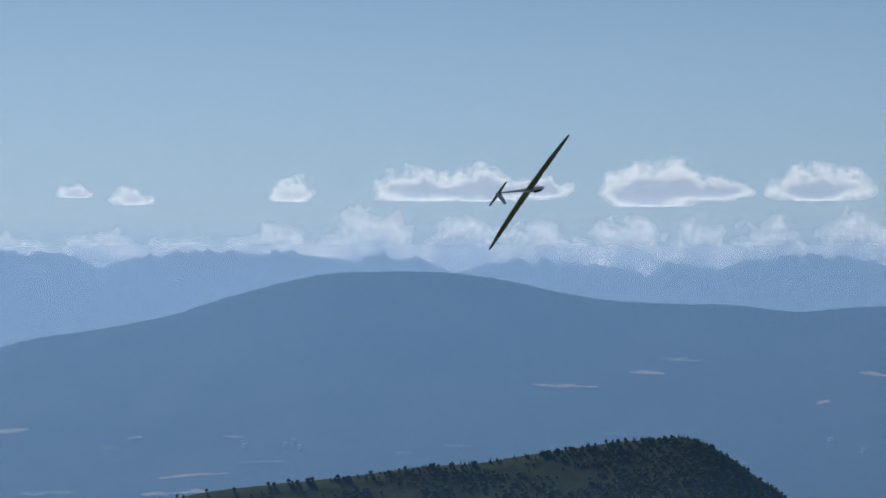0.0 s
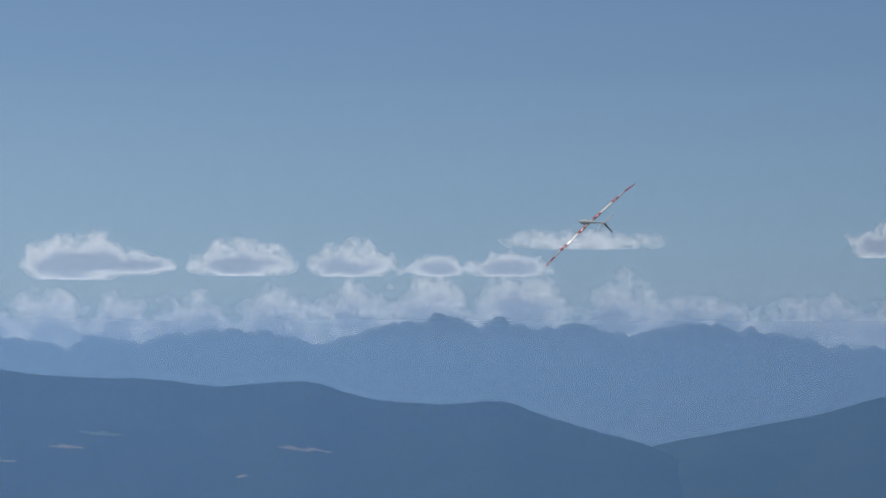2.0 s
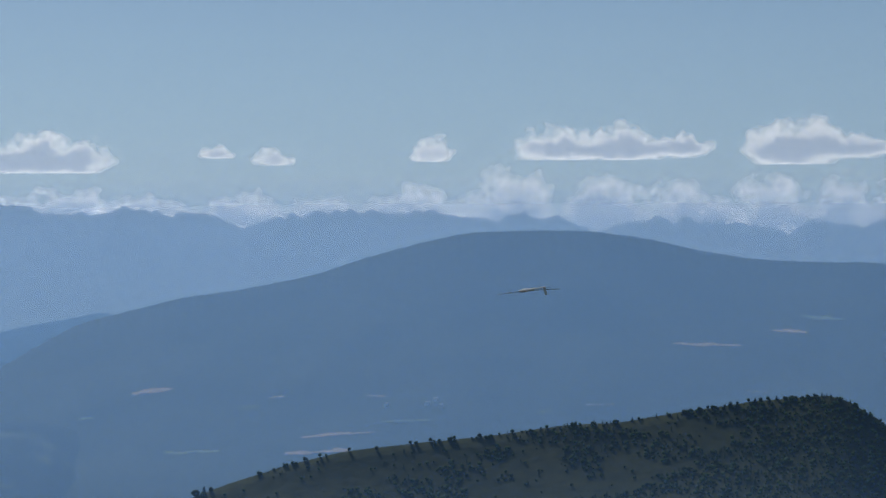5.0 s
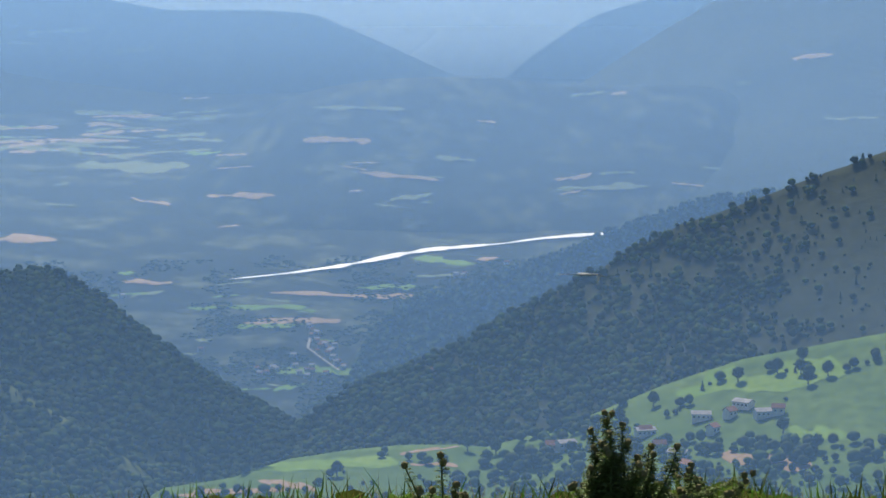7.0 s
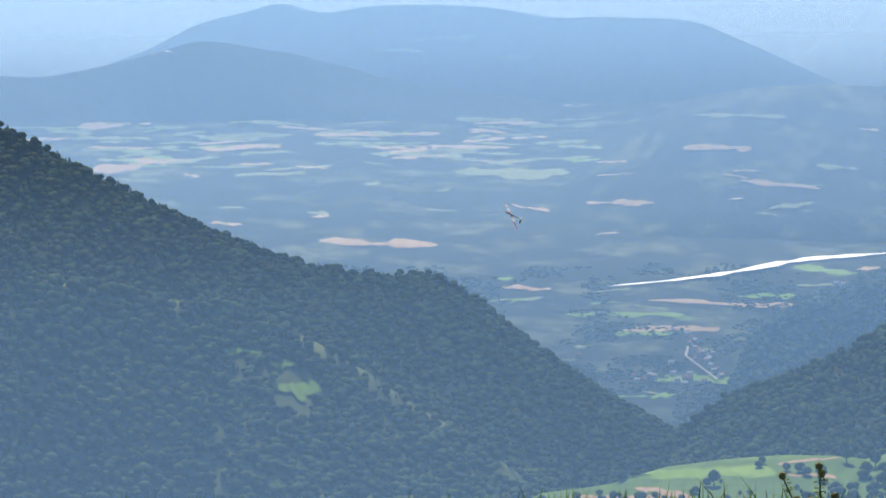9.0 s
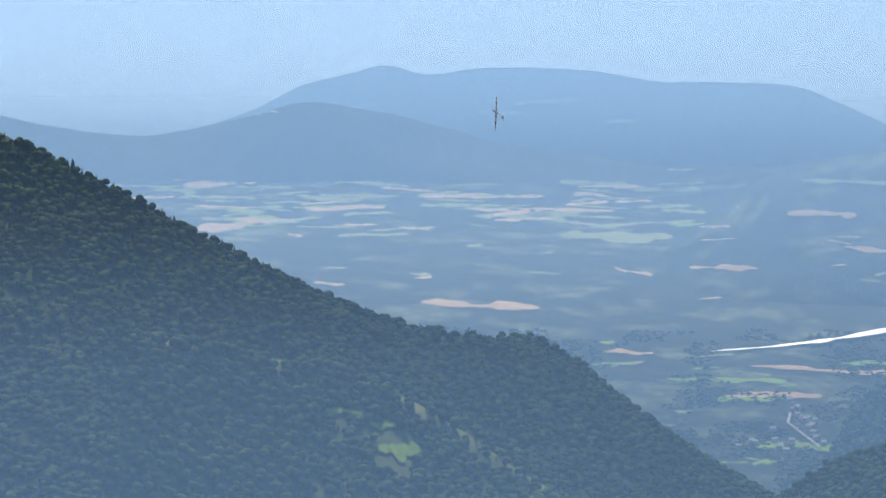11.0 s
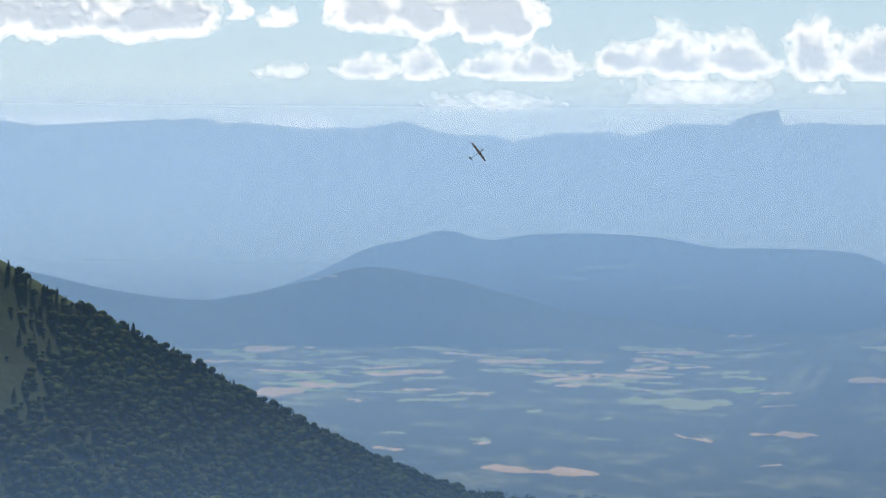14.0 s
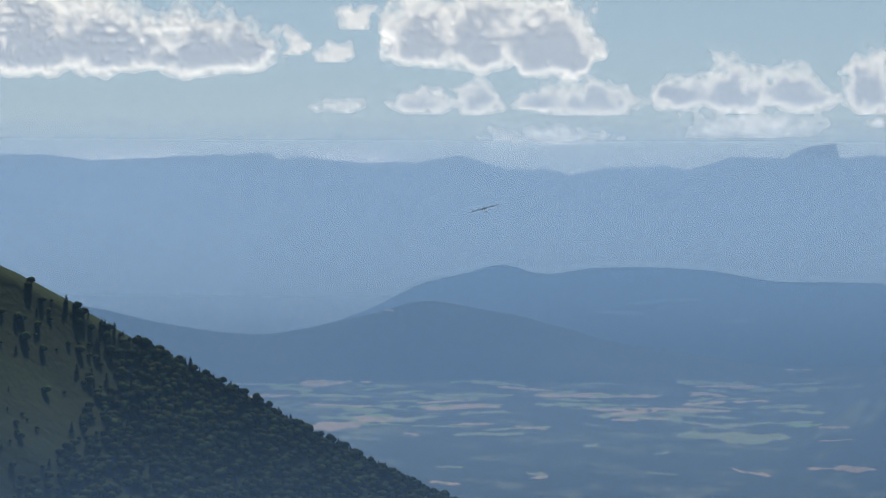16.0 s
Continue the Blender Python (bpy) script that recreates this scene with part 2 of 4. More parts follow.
def merged(templates, picks, places, scales, turns, leans=None):
    """Many copies of small triangle templates as one array of corners and faces. scales: n x 3."""
    vs, fs, base = [], [], 0
    for k, (tv, tf) in enumerate(templates):
        sel = np.where(picks == k)[0]
        if not len(sel):
            continue
        c, s = np.cos(turns[sel])[:, None], np.sin(turns[sel])[:, None]
        v = tv[None] * scales[sel][:, None, :]
        x, y, z = v[..., 0] * c - v[..., 1] * s, v[..., 0] * s + v[..., 1] * c, v[..., 2]
        if leans is not None:
            x, y = x + z * leans[sel, 0][:, None], y + z * leans[sel, 1][:, None]
        p = np.stack([x, y, z], -1) + places[sel][:, None, :]
        vs.append(p.reshape(-1, 3))
        fs.append((tf[None] + (np.arange(len(sel)) * len(tv))[:, None, None]).reshape(-1, 3) + base)
        base += len(sel) * len(tv)
    return np.concatenate(vs), np.concatenate(fs)


def ico(subdiv):
    bm = bmesh.new()
    bmesh.ops.create_icosphere(bm, subdivisions=subdiv, radius=1.0)
    v = np.array([w.co[:] for w in bm.verts])
    fc = np.array([[w.index for w in q.verts] for q in bm.faces])
    bm.free()
    return v, fc


def crown_template(seed, subdiv=2):
    """A lumpy broadleaf crown of several boughs on a short stem, about 1 wide and 1 high from the ground."""
    v, fc = ico(subdiv)
    rs = np.random.RandomState(seed)
    d = np.zeros(len(v))
    for _ in range(9):
        w = rs.normal(size=3)
        w[2] = abs(w[2]) * 0.7
        w /= np.linalg.norm(w)
        d = np.maximum(d, np.clip((v @ w - 0.55) / 0.45, 0, 1) * rs.uniform(0.6, 1))
    rad = 0.34 + 0.17 * d + rs.uniform(-0.03, 0.03, len(v))
    v = v * rad[:, None]
    v[:, 2] = v[:, 2] * 1.05 + 0.52
    return v, fc


def conifer_template(seed, tiers=5, sides=7):
    """A spruce of drooping ragged tiers, 1 high."""
    rs = np.random.RandomState(seed)
    vs, fs = [], []
    for k in range(tiers):
        z0, z1 = 0.08 + 0.8 * k / tiers, 0.08 + 0.8 * (k + 1.45) / tiers
        r = 0.2 * (1 - k / tiers) ** 0.8 + 0.02
        base = len(vs)
        for j in range(sides):
            a = 2 * math.pi * (j + 0.5 * (k % 2)) / sides
            q = r * rs.uniform(0.7, 1.15)
            vs.append((q * math.cos(a), q * math.sin(a), z0 + rs.uniform(-0.03, 0.02)))
        vs.append((0, 0, min(z1, 1.0)))
        fs += [(base + j, base + (j + 1) % sides, base + sides) for j in range(sides)]
    return np.array(vs), np.array(fs)


CROWNS = [crown_template(s) for s in range(6)]
BUSHES = [crown_template(s, 1) for s in range(6)]
SPRUCES = [conifer_template(s) for s in range(4)]


# ---- the ground ----
FLOOR_R = [0, 8, 17, 27, 40, 60, 200, 600, 1000, 1500, 1850, 2000, 2500, 2950, 4000, 4900]
FLOOR_Z = [-1.6, -2.6, -4.05, -5.62, -9.7, -17, -70, -190, -300, -345, -345, -334, -285, -258, -210, -200]


def floor_z(az, r):
    az, r = np.asarray(az, float), np.asarray(r, float)
    z = np.interp(r, FLOOR_R, FLOOR_Z)
    d = np.clip((az + 180) % 360 - 180, -40, 60)
    near = np.clip(1 - r / 80, 0, 1)
    z = z - np.minimum(r, 80) * np.tan(np.radians(0.038 * (d - 20))) * near
    z = z + near * (vnoise(az * 0.35 + 40, r * 0.25) - 0.5) * np.clip(r / 15, 0, 1) * 0.5
    far = np.clip((r - 1500) / 800, 0, 1)
    return z + far * (vnoise(az * 0.7 + 100, r / 260.0) - 0.5) * 10


def build_ground():
    az = np.concatenate([np.linspace(-30, 45, 360, endpoint=False), np.linspace(45, 330, 90, endpoint=False)])
    r = np.concatenate([[0.0001], np.linspace(2, 30, 75), np.geomspace(31, 1600, 60), np.linspace(1640, 4850, 150)])
    A, R = np.meshgrid(az, r, indexing="ij")
    v = place(A, R, floor_z(A, R))
    ob = new("ground", fast_mesh("ground", v, grid_faces(len(az), len(r), True), True))
    for m in (M_GROUND, M_MEADOW):
        ob.data.materials.append(m)
    idx = np.zeros((len(az), len(r) - 1), np.int32)
    idx[:, r[:-1] < 120] = 1
    ob.data.polygons.foreach_set("material_index", idx.ravel())
    return tagged(ob, "meadow shoulder falling to a wide wooded valley floor", "ground", kind="structure")


ground = build_ground()


class Ridge:
    """A hill that rises from its foot to a crest, whose height over the horizon follows a few turning points."""

    def __init__(self, name, points, r_crest, r_foot, material, label, steep=1.2, jag=0.0, jag_scale=1.0, gully=0.0, seed=0, na=400, ns=40, back=150.0, category="mountain"):
        self.az, self.el = np.array(points[::2], float), np.array(points[1::2], float)
        self.rc, self.rf, self.steep, self.jag, self.js, self.gully, self.seed = r_crest, r_foot, steep, jag, jag_scale, gully, seed
        self.a0, self.a1 = self.az[0], self.az[-1]
        az = np.linspace(self.a0, self.a1, na)
        s = np.linspace(0, 1, ns)
        A, S = np.meshgrid(az, s, indexing="ij")
        front = self.at(A, S)
        crest = front[:, 0]
        rc = np.hypot(crest[:, 0], crest[:, 1])
        rows = [front[:, ::-1]]
        for k, drop in ((0.25, 0.12), (0.6, 0.45), (1.0, 1.0)):
            zb = crest[:, 2] + drop * (floor_z(az, rc + back) - 15 - crest[:, 2])
            rows.append(place(az, rc + back * k, zb)[:, None, :])
        v = np.concatenate(rows, axis=1)
        self.ob = new(name, fast_mesh(name, v, grid_faces(na, v.shape[1]), True))
        self.ob.data.materials.append(material)
        tagged(self.ob, label, category, kind="structure")

    def crest_r(self, az):
        if isinstance(self.rc, tuple):
            return np.interp(az, (self.a0, self.a1), self.rc)
        return np.full(np.shape(az), float(self.rc))

    def crest_el(self, az):
        if self.rf < 2400 or self.jag > 0.1:
            return np.interp(az, self.az, self.el)
        return sum(np.interp(az + d, self.az, self.el) for d in (-0.32, -0.16, 0.0, 0.16, 0.32)) / 5

    def at(self, az, s):
        az, s = np.broadcast_arrays(np.asarray(az, float), np.asarray(s, float))
        rc = self.crest_r(az)
        j = (vnoise(az * 2.2 * self.js + self.seed * 31, self.seed + 0.5, 5) - 0.5) * 2 * self.jag * (np.interp(az, (10, 16), (1, 0.22)) if self.jag > 0.1 else 1)
        zc = rc * np.tan(np.radians(self.crest_el(az)))
        foot = self.rf * (1 + (0.07 if self.rf < 2000 else 0.012) * (vnoise(az * 0.4 + self.seed * 7, 2.5, 2 if self.rf < 2000 else 1) - 0.5))
        r = rc + (foot - rc) * s
        zf = floor_z(az, foot) - 12
        z = zc + (zf - zc) * s ** self.steep + rc * np.radians(j) * (1 - s) ** (3 if self.jag > 0.1 else 12)
        x, y = -np.sin(np.radians(az)) * r, np.cos(np.radians(az)) * r
        g = (vnoise((x + 0.5 * y) / 190 + self.seed * 13, (y - 0.5 * x) / 190, 4) - 0.5) * self.gully * 4 * s * (1 - s) * np.clip((zc - zf) / 100, 0, 1)
        return place(az, r, z + g)

    def hit(self, az, el):
        """The place on the front at a given azimuth and height over the horizon."""
        s = np.linspace(0, 1, 160)
        p = self.at(np.full(160, az), s)
        e = np.degrees(np.arctan2(p[:, 2], np.hypot(p[:, 0], p[:, 1])))
        k = np.interp(-el, -e, s)
        return self.at(np.array([az]), np.array([k]))[0]


def floor_hit(az, el):
    r = np.linspace(1880, 4600, 400)
    e = np.degrees(np.arctan2(floor_z(np.full(400, az), r), r))
    k = np.interp(el, np.maximum.accumulate(e), r)
    return place(az, k, floor_z(az, k))


# The far limestone range, the hills before it, and the wooded slopes round the meadow.
FAR_EAST = [-26, 0.6, -21.4, 0.77, -19.1, 0.99, -17.9, 1.19, -17.1, 1.29, -16.1, 1.25, -15.7, 1.06, -14.9, 1.2, -14.3, 1.27, -13.4, 1.21, -13.0, 1.41, -12.55, 1.2, -11.7, 1.52, -11.4, 1.27,
            -11.1, 1.33, -10.1, 1.07, -9.2, 0.8, -8.4, 1.09, -7.7, 1.15, -6.2, 1.06, -5.4, 0.87, -4.7, 1.01, -4.15, 0.79, -2.85, 0.99, -1.5, 1.04, -0.9, 1.01, -0.3, 0.81, 0.5, 1.07]
FAR_MID = [1.0, 1.04, 1.2, 1.15, 2.1, 1.04, 3.4, 1.24, 4.1, 1.12, 4.45, 1.26, 5.95, 1.15, 7.0, 0.97, 7.3, 1.0, 7.7, 1.2, 8.35, 1.19, 9.45, 1.36, 10.4, 1.16, 11.1, 1.2, 11.3, 1.34, 13, 1.3, 16, 1.1, 19.3, 1.05]
FAR_WEST = [20.1, 1.08, 20.64, 1.04, 20.74, 1.36, 21.0, 1.3, 21.5, 1.2, 21.75, 1.05, 22.9, 1.04, 23.7, 0.79, 24.2, 0.88, 25.2, 0.84, 26.15, 0.68, 26.5, 0.79, 27.4, 0.8, 28.4, 1.07, 29.3, 0.93, 30.5, 0.92, 31.6, 1.04,
            32.1, 0.96, 32.3, 1.1, 33.9, 1.04, 35.9, 0.93, 36.7, 1.04, 40, 1.0, 46, 0.8]
far = Ridge("far_range", FAR_EAST + FAR_MID + FAR_WEST, 4550, 4250, M_ROCKY, "long limestone mountain range on the horizon", steep=0.9, jag=0.19, jag_scale=1.5, gully=90, seed=1, na=1500)
second = Ridge("second_range", [1.5, -0.6, 3.9, 0.03, 5.5, 0.36, 7.3, 0.72, 8.8, 0.8, 10.3, 0.86, 12.2, 0.62, 13.8, 0.2, 15, -0.6, 17, -2.4, 19, -3.6], 4240, 4160, M_MOUNT, "hazy wooded ridge before the far range", jag=0.02, gully=40, seed=2)
mid = Ridge("middle_mountain", [-20, -3.2, -17.3, -1.78, -16.1, -1.15, -15, -0.89, -13.8, -0.53, -13.1, -0.25, -12, -0.36, -10.6, -0.29, -9.9, -0.14, -9.2, 0.12, -8.0, 0.06, -7.2, -0.03, -6, 0.15, -4.7, 0.15, -3.45, 0.22,
                                -2.5, 0.37, -1.35, 0.64, -0.2, 0.81, 1, 0.83, 2.4, 0.79, 3.3, 0.6, 4.45, 0.29, 5.6, -0.09, 7, -0.36, 8.3, -0.53, 9.1, -0.74, 10.35, -1.04, 11.5, -1.67, 12.3, -2.18, 13.1, -2.69, 14.5, -3.6],
            3300, 2540, M_MOUNT, "broad forested mountain across the valley", steep=1.1, jag=0.022, jag_scale=6, gully=26, seed=3, na=700, ns=70)
right_dark = Ridge("eastern_ridge", [-27, 0.4, -21.5, -0.06, -20.7, -0.17, -19.6, -0.5, -18.4, -0.74, -17.3, -0.95, -16.5, -1.09, -15, -1.5, -12, -3.2], 3420, 2700, M_MOUNT, "dark wooded ridge closing the side valley", jag=0.012, jag_scale=4, gully=40, seed=4)
low_dark = Ridge("low_ridge", [6.0, -6.6, 8.3, -4.81, 9, -4.2, 10, -3.4, 10.9, -3.02, 12.5, -3.03, 13.9, -3.04, 15.3, -2.87, 16.6, -2.86, 17.9, -2.92, 19, -3.1, 19.7, -3.35, 20.5, -4.0, 21.5, -4.8, 23, -5.6], 2950, 2600, M_GROUND, "low wooded ridge rising from the valley floor", jag=0.012, jag_scale=4, gully=25, seed=5)
hill_c = Ridge("far_hill", [14, -3.6, 16, -2.9, 17.8, -2.09, 18.5, -1.78, 19, -1.56, 19.7, -1.5, 20.8, -1.48, 22, -1.49, 23.1, -1.27, 24.3, -1.2, 25.7, -1.21, 26.7, -1.39, 27.1, -1.25, 27.5, -1.09, 28.2, -1.34, 28.9, -1.46, 29.4, -1.64, 30.1, -2.04, 32, -2.7, 34, -3.4], 3980, 3880, M_MOUNT, "hazy wooded hill with a rounded knob", jag=0.012, gully=20, seed=6)
hill_b = Ridge("valley_hill", [18, -4.3, 20, -3.8, 22, -3.2, 23.1, -3.04, 24.3, -2.9, 25.4, -2.71, 25.9, -2.52, 26.6, -2.37, 27.1, -2.2, 27.8, -2.11, 28.5, -1.96, 29.2, -1.89, 30.1, -2.16, 31.5, -2.48, 32.4, -2.63, 33.5, -2.55, 34.7, -2.34, 35.8, -2.06, 40, -1.6], 3790, 3620, M_MOUNT, "wooded hill standing in the valley", jag=0.015, jag_scale=3, gully=25, seed=7)
hill_m = Ridge("pasture_hill", [-10, -6.5, -7.9, -4.6, -7, -3.77, -6.5, -3.43, -5.95, -3.03, -5.4, -2.69, -5, -2.56, -3.6, -2.65, -1.9, -2.92, -0.75, -3.1, 0.4, -3.17, 2.1, -3.4, 3.9, -3.57, 5, -3.7, 6.2, -3.98, 7.4, -4.36, 8.3, -4.7, 9.1, -5.0, 10.7, -5.62, 11.5, -5.88,
                                12.65, -6.5, 13.8, -7.14, 14.95, -7.73, 16.1, -8.37, 17.3, -8.89, 18.45, -9.3, 18.9, -9.65, 19.6, -10.2, 20.6, -10.78, 21.4, -11.15, 23, -12], (1760, 1500), 1010, M_PASTURE, "long hill with grassy top, shrubs and wooded flank", steep=0.85, jag=0.02, gully=40, seed=8, na=800, ns=80, category="hill")
slope_l = Ridge("forest_slope_west", [17.5, -11.4, 19.35, -9.98, 20.5, -9.4, 21.7, -8.62, 22.9, -7.8, 23.4, -7.34, 24, -6.95, 24.4, -6.75, 25.4, -6.75, 26.6, -6.6, 27.75, -6.3, 28.9, -5.84, 30.1, -5.26, 31.3, -4.63, 32.5, -3.98, 33.9, -3.27, 35.1, -2.67, 36.4, -1.9, 37.4, -1.37, 41, 0.4, 50, 3], (1850, 1300), 980, M_SLOPE, "steep wooded mountainside with a small clearing", steep=0.85, jag=0.02, gully=50, seed=9, na=500, ns=80, category="hill")
spur_l = Ridge("forest_spur", [20.5, -12.3, 22.2, -11.15, 22.9, -10.65, 24, -9.89, 25, -9.3, 25.8, -8.72, 26.8, -8.13, 27.8, -7.65, 29, -7.3, 31, -7.0, 33, -6.6], (1420, 1180), 930, M_SCRUB, "wooded spur running down into the ravine", steep=0.9, jag=0.02, gully=30, seed=10, category="hill")
slope_rb = Ridge("shaded_ridge", [6, -4.9, 8.5, -5.1, 10.2, -5.27, 10.9, -5.3, 12.04, -5.7, 13.0, -6.05, 13.78, -6.4, 15.5, -7.0, 17.2, -7.5, 17.9, -8.1, 18.4, -9.2, 19, -10.2], 2050, 1935, M_SLOPE, "shaded wooded ridge behind the farm slope", jag=0.015, gully=20, seed=11, category="hill")
knoll = Ridge("farm_knoll", [3, -7.2, 8.25, -8.21, 9, -8.37, 10.2, -8.61, 11.8, -9.15, 12.5, -9.45, 14.1, -10.1, 15.5, -10.45, 16.1, -10.4, 17.3, -10.4, 18.5, -10.52, 19.6, -10.67, 20.8, -11.04, 22.2, -11.22, 24, -12.2], 930, 560, M_FARM, "farmland shoulder with meadows and hedges", steep=0.9, jag=0.01, gully=14, seed=13, na=400, ns=60, category="hill")


# ---- haze, as tinted see-through sheets added between the ridges ----
def haze_sheet(r, z0, z1, stops, tint, label):
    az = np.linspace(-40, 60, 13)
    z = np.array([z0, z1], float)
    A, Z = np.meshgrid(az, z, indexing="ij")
    ob = new("haze_sheet", fast_mesh("haze_sheet", place(A, np.full(A.shape, float(r)), Z), grid_faces(len(az), len(z)), True))
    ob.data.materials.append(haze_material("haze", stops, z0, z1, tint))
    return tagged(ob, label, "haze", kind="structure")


# added sheets: NEAR, HAZE and PALE carry the colour of the hazy air
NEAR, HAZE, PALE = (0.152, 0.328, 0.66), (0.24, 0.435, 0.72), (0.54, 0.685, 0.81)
haze_sheet(540, -180, 60, [(-178, 0.25), (-70, 0.23), (-36, 0.06), (0, 0.03), (55, 0.0)], NEAR, "tinted sheet that puts faint blue haze over the ravine")
haze_sheet(1885, -350, 240, [(-350, 0.09), (-270, 0.14), (-190, 0.25), (-115, 0.34), (-50, 0.34), (22, 0.44), (65, 0.2), (235, 0.0)], NEAR, "tinted sheet that puts thin blue summer haze over the valley")
haze_sheet(2470, -300, 200, [(-288, 0.0), (-230, 0.1), (-150, 0.22), (35, 0.27), (75, 0.12), (195, 0.0)], HAZE, "tinted sheet that puts blue haze before the broad mountain")
haze_sheet(3850, -235, 400, [(-224, 0.0), (-130, 0.36), (60, 0.36), (130, 0.16), (395, 0.0)], HAZE, "tinted sheet that puts blue haze before the farther hills")
haze_sheet(4120, -225, 460, [(-215, 0.0), (-110, 0.46), (60, 0.48), (110, 0.28), (200, 0.12), (455, 0.0)], PALE, "tinted sheet that puts pale haze before the far range")


# ---- clouds ----
def cloud_depth(A, E, blocks, seed):
    """How thick a cumulus is along each direction: billowing domes on one flat base."""
    clear = np.ones(A.shape)
    for k, (ca, base, w, h) in enumerate(blocks):
        lump = min(max(h, 0.25), 0.7)
        f, q = 1.7 / lump, seed * 3.7 + k * 1.9
        wa, we = (vnoise(A * f + q, E * f, 4) - 0.5) * lump * 1.2, (vnoise(A * f + 40, E * f + q, 4) - 0.5) * lump * 1.0
        u = (A + wa - ca) / (w * 1.08)
        y = E + we * np.clip((E - base) / h * 1.6 + 0.4, 0.3, 1) - base
        y = np.where(y > 0, y / (1.15 * h), -y / (0.7 * lump))
        billow = 1 - np.abs(2 * vnoise(A * f * 2.2 + q, E * f * 2.2 + 7, 3) - 1)
        # depth weighted to the base, so the painted grey gathers there
        d = np.clip(1 - u * u - y ** 1.8, 0, 1) * (0.5 + 0.5 * billow) * (1.12 - 0.4 * np.clip(y, 0, 1))
        clear *= 1 - np.clip(d, 0, 0.98)
    return np.clip((1 - clear) * 1.25, 0, 1.1)


def cloud(blocks, seed, r=4720.0, label="white fair-weather cumulus with a flat grey base", step=0.03, dense=1.05):
    """A cumulus whose depth swells from thin ragged rims; blocks: azimuth, base, half width and height in degrees."""
    a0, a1 = min(b[0] - b[2] * 1.2 - b[3] * 0.6 for b in blocks), max(b[0] + b[2] * 1.2 + b[3] * 0.6 for b in blocks)
    e0, e1 = min(b[1] - b[3] * 0.4 for b in blocks), max(b[1] + b[3] * 1.5 for b in blocks)
    az, el = np.arange(a0, a1, step), np.arange(e0, e1, step)
    A, E = np.meshgrid(az, el, indexing="ij")
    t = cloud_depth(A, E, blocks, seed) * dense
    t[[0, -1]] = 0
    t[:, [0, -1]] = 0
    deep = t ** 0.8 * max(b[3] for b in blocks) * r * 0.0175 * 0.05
    rf = r - deep
    v = place(A, rf, rf * np.tan(np.radians(E))).reshape(-1, 3)
    faces = grid_faces(len(az), len(el))
    faces = faces[t.ravel()[faces].max(axis=1) > 0.005]
    used, inv = np.unique(faces, return_inverse=True)
    me = fast_mesh("cloud", v[used], inv.reshape(faces.shape), True)
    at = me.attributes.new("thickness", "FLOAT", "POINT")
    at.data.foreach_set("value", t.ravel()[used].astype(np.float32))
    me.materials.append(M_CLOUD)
    return tagged(new("cloud", me), label, "cloud", "clouds over the range")


SMALL, BANK, VEIL = "small white cumulus drifting above the range", "low cumulus bank behind the far range", "thin flat veil of cloud"
cloud([(0.48, 2.48, 1.02, 0.52), (-0.88, 2.46, 0.81, 0.52), (-2.02, 2.48, 0.67, 0.31)], 30)
cloud([(-4.25, 2.4, 1.16, 0.66), (-5.55, 2.43, 0.84, 0.3)], 31)
cloud([(-7.65, 2.45, 1.15, 0.51), (-9.91, 2.44, 1.03, 0.5)], 32)
cloud([(-11.72, 2.41, 0.67, 0.32), (-13.17, 2.41, 1.02, 0.37)], 33)
cloud([(-14.72, 2.96, 1.96, 0.35)], 34, label=VEIL, dense=0.6)
cloud([(-20.95, 2.85, 0.84, 0.49), (-22.4, 2.85, 0.9, 0.5)], 35)
for k, b in enumerate([(6.43, 2.28, 0.49, 0.29), (7.52, 2.39, 0.42, 0.21), (3.09, 2.38, 0.51, 0.38)]):
    cloud([b], 20 + k, label=SMALL, dense=0.85)
cloud([(11.04, 2.23, 1.65, 0.58), (12.51, 2.26, 1.22, 0.52)], 24)
cloud([(1.55, 0.95, 1.28, 1.14), (-0.36, 0.95, 0.99, 1.07), (-2.16, 0.95, 1.04, 0.95)], 40, 4800, BANK, dense=1.05)
cloud([(-3.9, 0.95, 0.93, 1.09), (-5.23, 0.95, 0.64, 1.09), (-6.65, 1.0, 1.0, 0.85), (-8.45, 1.01, 1.1, 1.05)], 41, 4800, BANK, dense=1.05)
cloud([(-10.16, 1.22, 0.96, 0.95), (-11.64, 1.22, 0.87, 1.07), (-13.46, 1.17, 1.19, 1.29), (-15.47, 1.22, 0.87, 1.07), (-17.26, 1.2, 1.16, 0.79)], 45, 4800, "long cumulus bank with blue-grey shaded base")
cloud([(-19.35, 1.11, 1.51, 0.79), (-21.5, 1.17, 1.57, 0.81)], 46, 4800, BANK, dense=0.85)
cloud([(3.53, 1.07, 1.16, 0.67), (5.21, 1.07, 0.99, 0.56), (7.06, 1.07, 1.1, 0.6), (9.15, 1.18, 1.33, 0.37)], 47, 4800, BANK, dense=0.95)
cloud([(10.54, 1.22, 1.1, 0.45), (12.3, 1.2, 1.1, 0.5)], 48, 4800, BANK, dense=1.0)
cloud([(39.57, 3.04, 1.68, 3.07), (37.19, 3.0, 1.16, 2.76), (35.51, 3.04, 1.1, 1.51), (33.82, 3.04, 1.04, 1.16), (32.81, 3.1, 0.78, 0.93)], 61, label="large white cumulus with long grey base")
cloud([(29.18, 3.27, 0.81, 1.45), (27.91, 3.15, 0.93, 1.82), (26.69, 3.06, 0.75, 1.77), (26.02, 3.04, 0.61, 1.22)], 62, label="billowing white cumulus with dark blue-grey heart")
